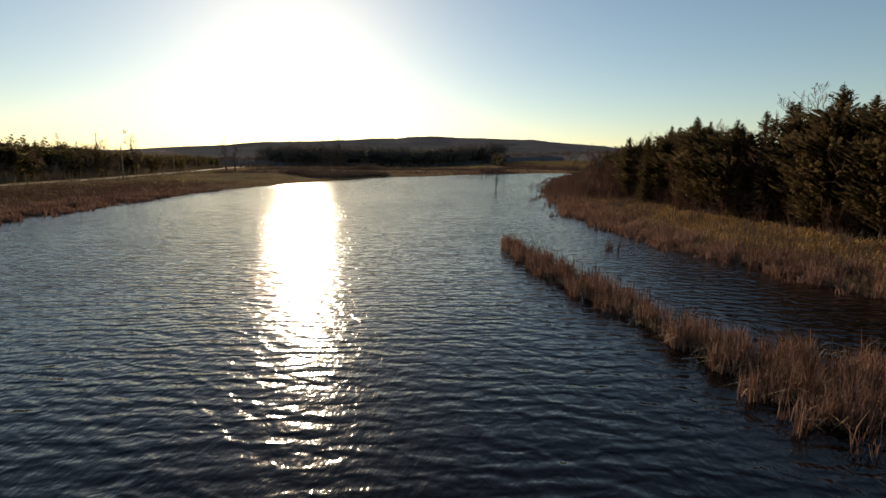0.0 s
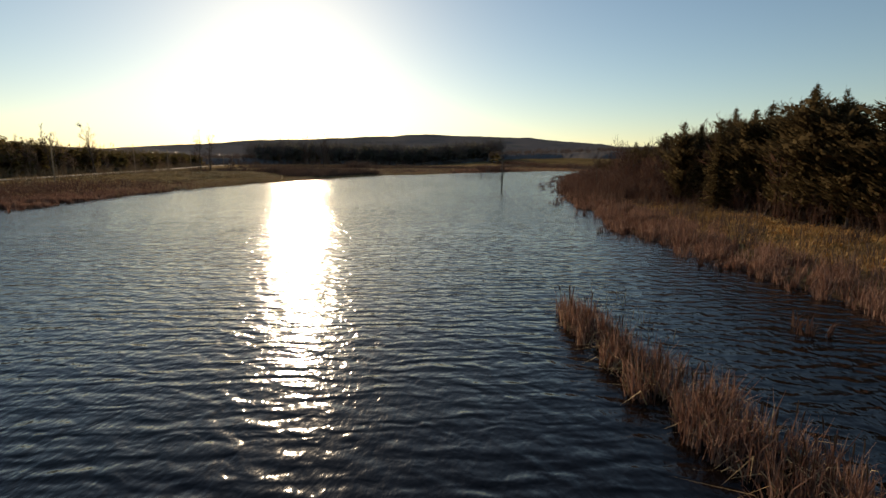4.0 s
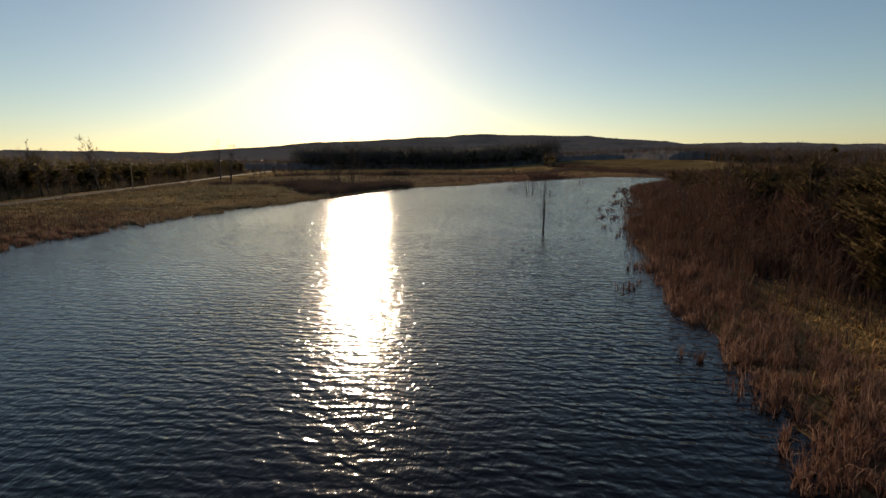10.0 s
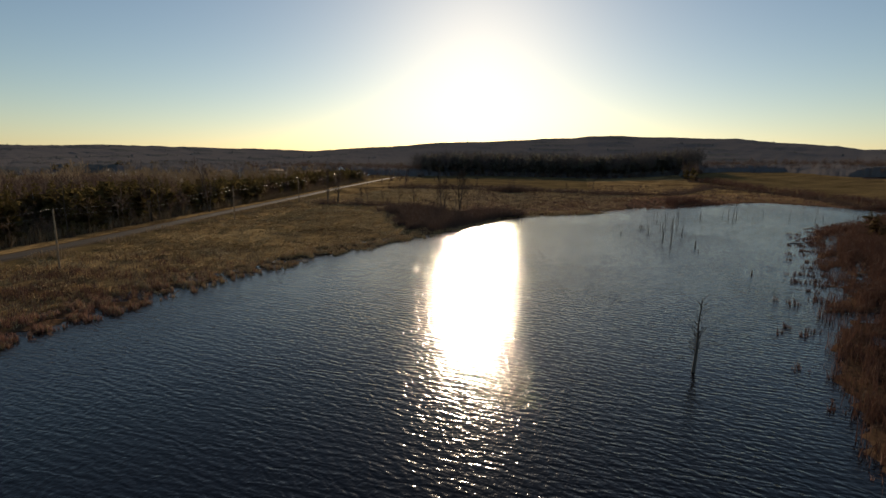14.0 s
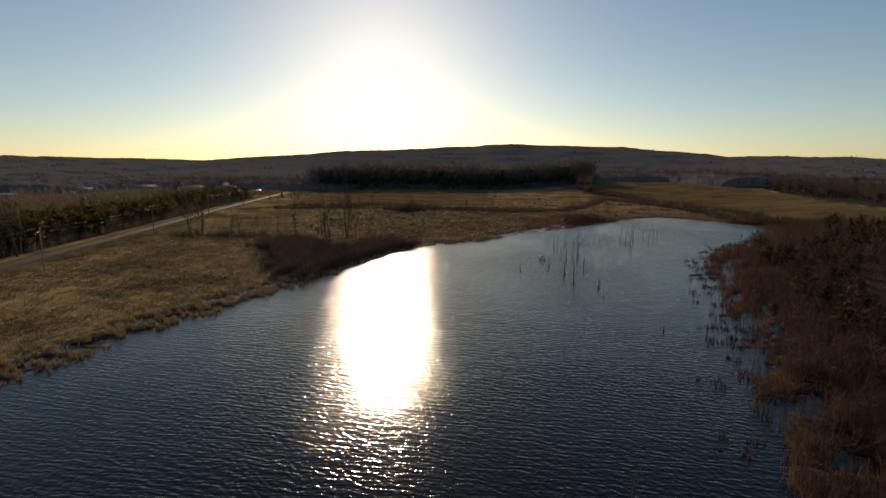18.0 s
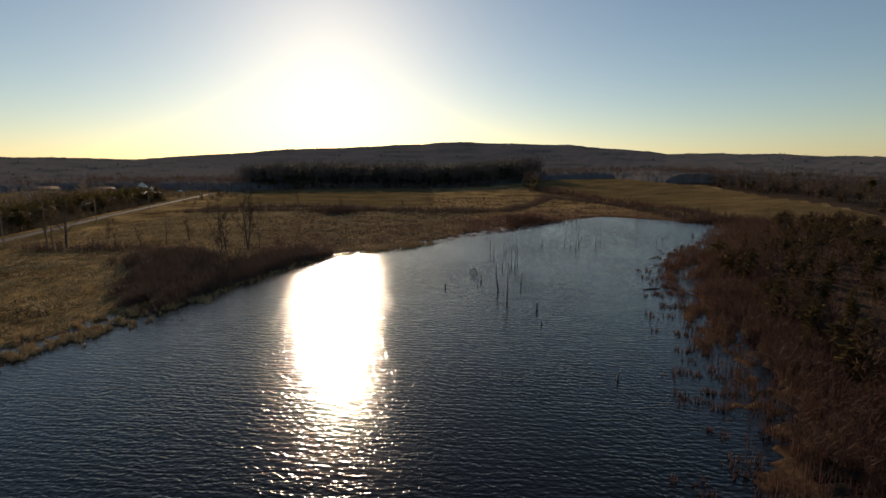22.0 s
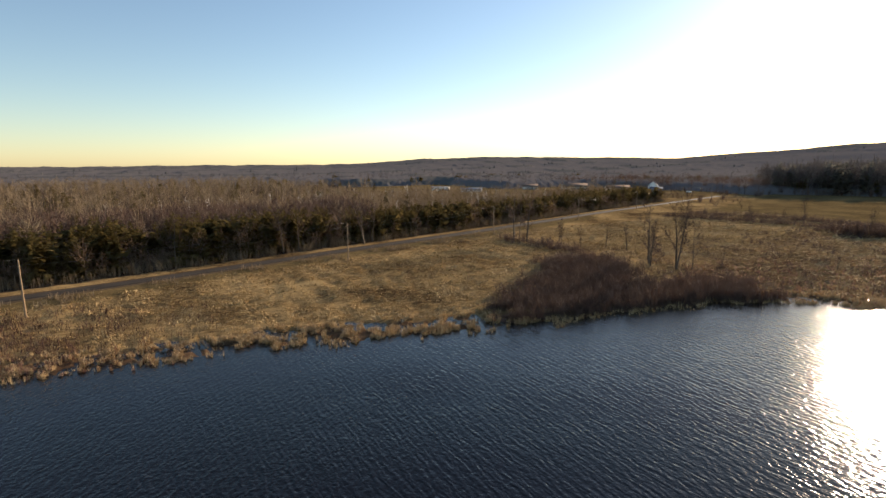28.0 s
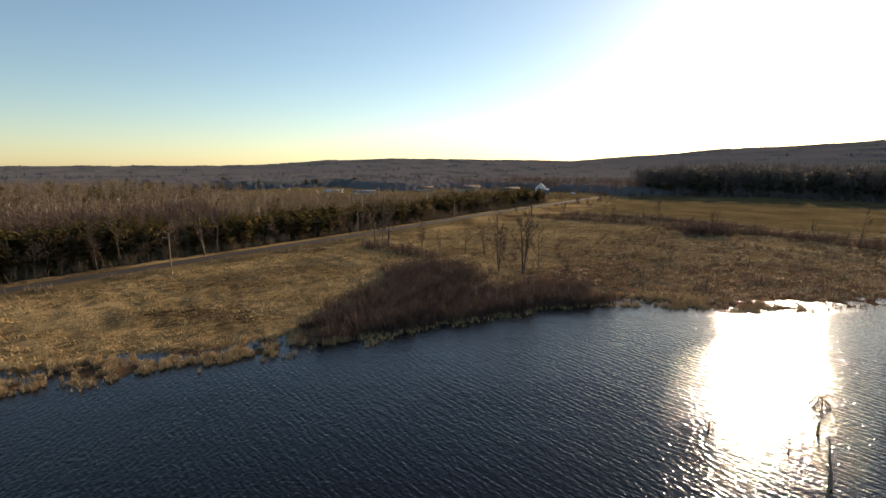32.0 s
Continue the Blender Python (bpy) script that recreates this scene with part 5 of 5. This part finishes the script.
brushpile = thing("fallen_treetop", 5.4, 231.5, -0.1, 0, "tangled dead treetop lying half sunk in the pond", "dead wood")
for k in range(9):
    a = k * 0.7 + rng.uniform(-.2, .2)
    part("branch", tube([(1.15 * math.cos(a), .85 * math.sin(a), 0), (.5 * math.cos(a), .4 * math.sin(a), rng.uniform(.5, 1.0)), (-.65 * math.cos(a + .4), -.5 * math.sin(a + .4), rng.uniform(.3, 1.5))],
                        (.07, .05, .012), 5), DEADWOOD, brushpile)


# ---------------------------------------------------------------- utility poles and wires
def utility_pole(x, y, h, turn, rng):
    e = thing("utility_pole", x, y, height1(x, y) - 0.3, turn, "weathered brown wooden utility pole beside the road", "utility pole", "poles along the road")
    part("post", tube([(0, 0, 0), (.02, 0, h * .5), (0.03, .01, h + .3)], (.17, .14, .10), 10), POLE_WOOD, e, smooth_shade=True)
    for k, zz in ((0.04, h + .42), (.16, h - .55)):
        part("insulator", tube([(k, 0, zz - .14), (k, 0, zz - .05), (k, 0, zz + .03), (k, 0, zz + .07)], (.03, .055, .04, .02), 6), PORCELAIN, e)
    return e


rng = np.random.RandomState(71)
POLES = [(-70, 66), (-83.5, 126), (-105, 187), (-128, 247), (-148, 305), (-166, 362), (-182, 420), (-197, 470)]
for k, (x, y) in enumerate(POLES):
    ax, ay = POLES[min(k + 1, len(POLES) - 1)]; bx, by = POLES[max(k - 1, 0)]
    turn = math.degrees(math.atan2(ay - by, ax - bx)) - 90
    utility_pole(x, y, 9.7, turn, rng)
for (ax, ay), (bx, by) in zip(POLES[:-1], POLES[1:]):
    za, zb = height1(ax, ay) + 9.8, height1(bx, by) + 9.8
    L = math.hypot(bx - ax, by - ay); nx, ny = (by - ay) / L, -(bx - ax) / L
    for k, dz in ((.04, 0), (.18, -1.0)):
        pts = [(ax + (bx - ax) * u + nx * k, ay + (by - ay) * u + ny * k, za + dz + (zb - za) * u - 1.1 * 4 * u * (1 - u)) for u in np.linspace(0, 1, 13)]
        w = new("power_line", fast_mesh("power_line", *tube(pts, [0.008] * 13, 4), CABLE, smooth_shade=True))
        tagged(w, "sagging aluminium power line between the poles", "cable", "power lines")


# ---------------------------------------------------------------- houses and sheds
def gable(L, W, H, rise, over=0.4, t=0.18):
    """Walls with gables, and two roof slabs: length along x."""
    x, y = L / 2, W / 2
    V = np.array([(-x, -y, 0), (x, -y, 0), (x, y, 0), (-x, y, 0), (-x, -y, H), (x, -y, H), (x, y, H), (-x, y, H), (-x, 0, H + rise), (x, 0, H + rise)], float)
    F = np.array([(0, 1, 5), (0, 5, 4), (2, 3, 7), (2, 7, 6), (1, 2, 6), (1, 6, 5), (5, 6, 9), (3, 0, 4), (3, 4, 7), (7, 4, 8), (0, 3, 2), (0, 2, 1)])
    slabs = []
    for s in (-1, 1):
        k = rise / y
        e0 = np.array([0, s * (y + over), H - over * k]); r0 = np.array([0, 0, H + rise])
        up = np.array([0, s * rise, y]); up = up / np.linalg.norm(up) * t
        P = []
        for xx in (-x - over, x + over):
            for b in (e0, r0):
                for q in (0.02, 1):
                    P.append(b + up * q + (xx, 0, 0))
        Q = [(0, 1, 3, 2), (4, 6, 7, 5), (0, 4, 5, 1), (2, 3, 7, 6), (0, 2, 6, 4), (1, 5, 7, 3)]
        slabs.append((np.array(P), np.array([tt for a, b, c, d in Q for tt in ((a, b, c), (a, c, d))])))
    return (V, F), slabs


def window_part(e, x, y, z, w, h, along):
    """A framed window set 3 cm proud of a wall; along: 'x' for walls that run along x."""
    fr = box(x, y, z, w + .2 if along == "x" else .08, .08 if along == "x" else w + .2, h + .2)
    f = part("window", fr, TRIM, e)
    off = .045 * (1 if (y if along == "x" else x) > 0 else -1)
    part("pane", box(x + (0 if along == "x" else off), y + (off if along == "x" else 0), z, w if along == "x" else .03, .03 if along == "x" else w, h), PANE, f)


def building(name, x, y, turn, L, W, H, rise, wall, roof, label, category, windows=3, door=True, storeys=1, chimney=False):
    e = thing(name, x, y, height1(x, y) - 0.15, turn, label, category, "buildings by the road")
    w, slabs = gable(L, W, H, rise)
    part("wall", w, wall, e)
    for s in slabs:
        part("roof", s, roof, e)
    for st in range(storeys):
        for k in range(windows):
            xx = (k + .5) / windows * L - L / 2
            for sd in (-1, 1):
                if door and st == 0 and k == 0 and sd == -1:
                    d = part("door", box(xx, sd * (W / 2 + .02), 1.15, 1.0, .08, 2.05), TRIM, e)
                    part("handle", tube([(xx + .38, sd * (W / 2 + .09), 1.1), (xx + .38, sd * (W / 2 + .13), 1.1)], (.03, .03), 5), CABLE, d)
                else:
                    window_part(e, xx, sd * (W / 2 + .02), 1.65 + 2.7 * st, 1.0, 1.2, "x")
        for sd in (-1, 1):
            window_part(e, sd * (L / 2 + .02), 0, 1.65 + 2.7 * st, 1.0, 1.2, "y")
    if chimney:
        part("chimney", box(L * .2, 0.3, H + rise + .1, .7, .7, 1.8), ROOF_BROWN, e)
    return e


building("farmhouse", -272, 503, 128, 10, 8, 5.6, 3.4, SIDING, ROOF_BLUE, "white two-storey farmhouse with a dark gable roof", "house", 3, True, 2, True)
building("house_wing", -263, 496, 50, 9, 7, 3.0, 2.2, SIDING_BLUE, ROOF_BLUE, "blue-grey single-storey wing beside the farmhouse", "house", 3, True, 1)
building("white_trailer", -413, 376, 50, 17, 4.5, 3.3, .5, SIDING, ROOF_METAL, "long white trailer in a clearing", "trailer", 5)
building("grey_shed", -372, 386, 50, 19, 7, 2.4, 1.4, SIDING_GREY, ROOF_BLUE, "long low grey shed in a clearing", "shed", 5)
building("barn", -330, 470, 60, 22, 10, 4.0, 2.6, SIDING_TAN, ROOF_BROWN, "brown-roofed barn among the trees", "barn", 4)
building("bungalow", -300, 492, 60, 20, 9, 3.0, 2.4, SIDING_TAN, ROOF_BROWN, "tan bungalow with a brown roof behind the trees", "house", 5)
building("cottage", -372, 452, 55, 15, 9, 2.8, 2.2, SIDING_GREY, ROOF_BROWN, "grey cottage with a brown roof behind the trees", "house", 4)


def parked_car(x, y, turn):
    e = thing("parked_car", x, y, height1(x, y) + 0.02, turn, "white car parked beside the farmhouse", "car")
    prof = [(-2.2, .35), (-2.25, .8), (-1.5, .95), (-.9, 1.42), (.7, 1.45), (1.4, .98), (2.15, .85), (2.2, .35)]
    V = np.array([(px, s * .86 * (0.86 if pz > 1.2 else 1), pz) for s in (-1, 1) for px, pz in prof])
    n = len(prof)
    F = [(k, k + 1, n + k + 1) for k in range(n - 1)] + [(k, n + k + 1, n + k) for k in range(n - 1)] + [(0, k + 1, k) for k in range(1, n - 1)] + [(n, n + k, n + k + 1) for k in range(1, n - 1)]
    part("body", (V, np.array(F)), CAR_PAINT, e)
    part("windscreen", box(1.06, 0, 1.2, .5, 1.35, .3), PANE, e)
    for px in (-1.4, 1.4):
        for s in (-.8, .8):
            wv = part("wheel", tube([(px, s - .1, .33), (px, s + .1, .33)], (.33, .33), 14), TYRE, e)
            part("rim", tube([(px, s * 1.13 - .02, .33), (px, s * 1.13 + .02, .33)], (.19, .19), 10), CABLE, wv)


parked_car(-252, 522, 30)
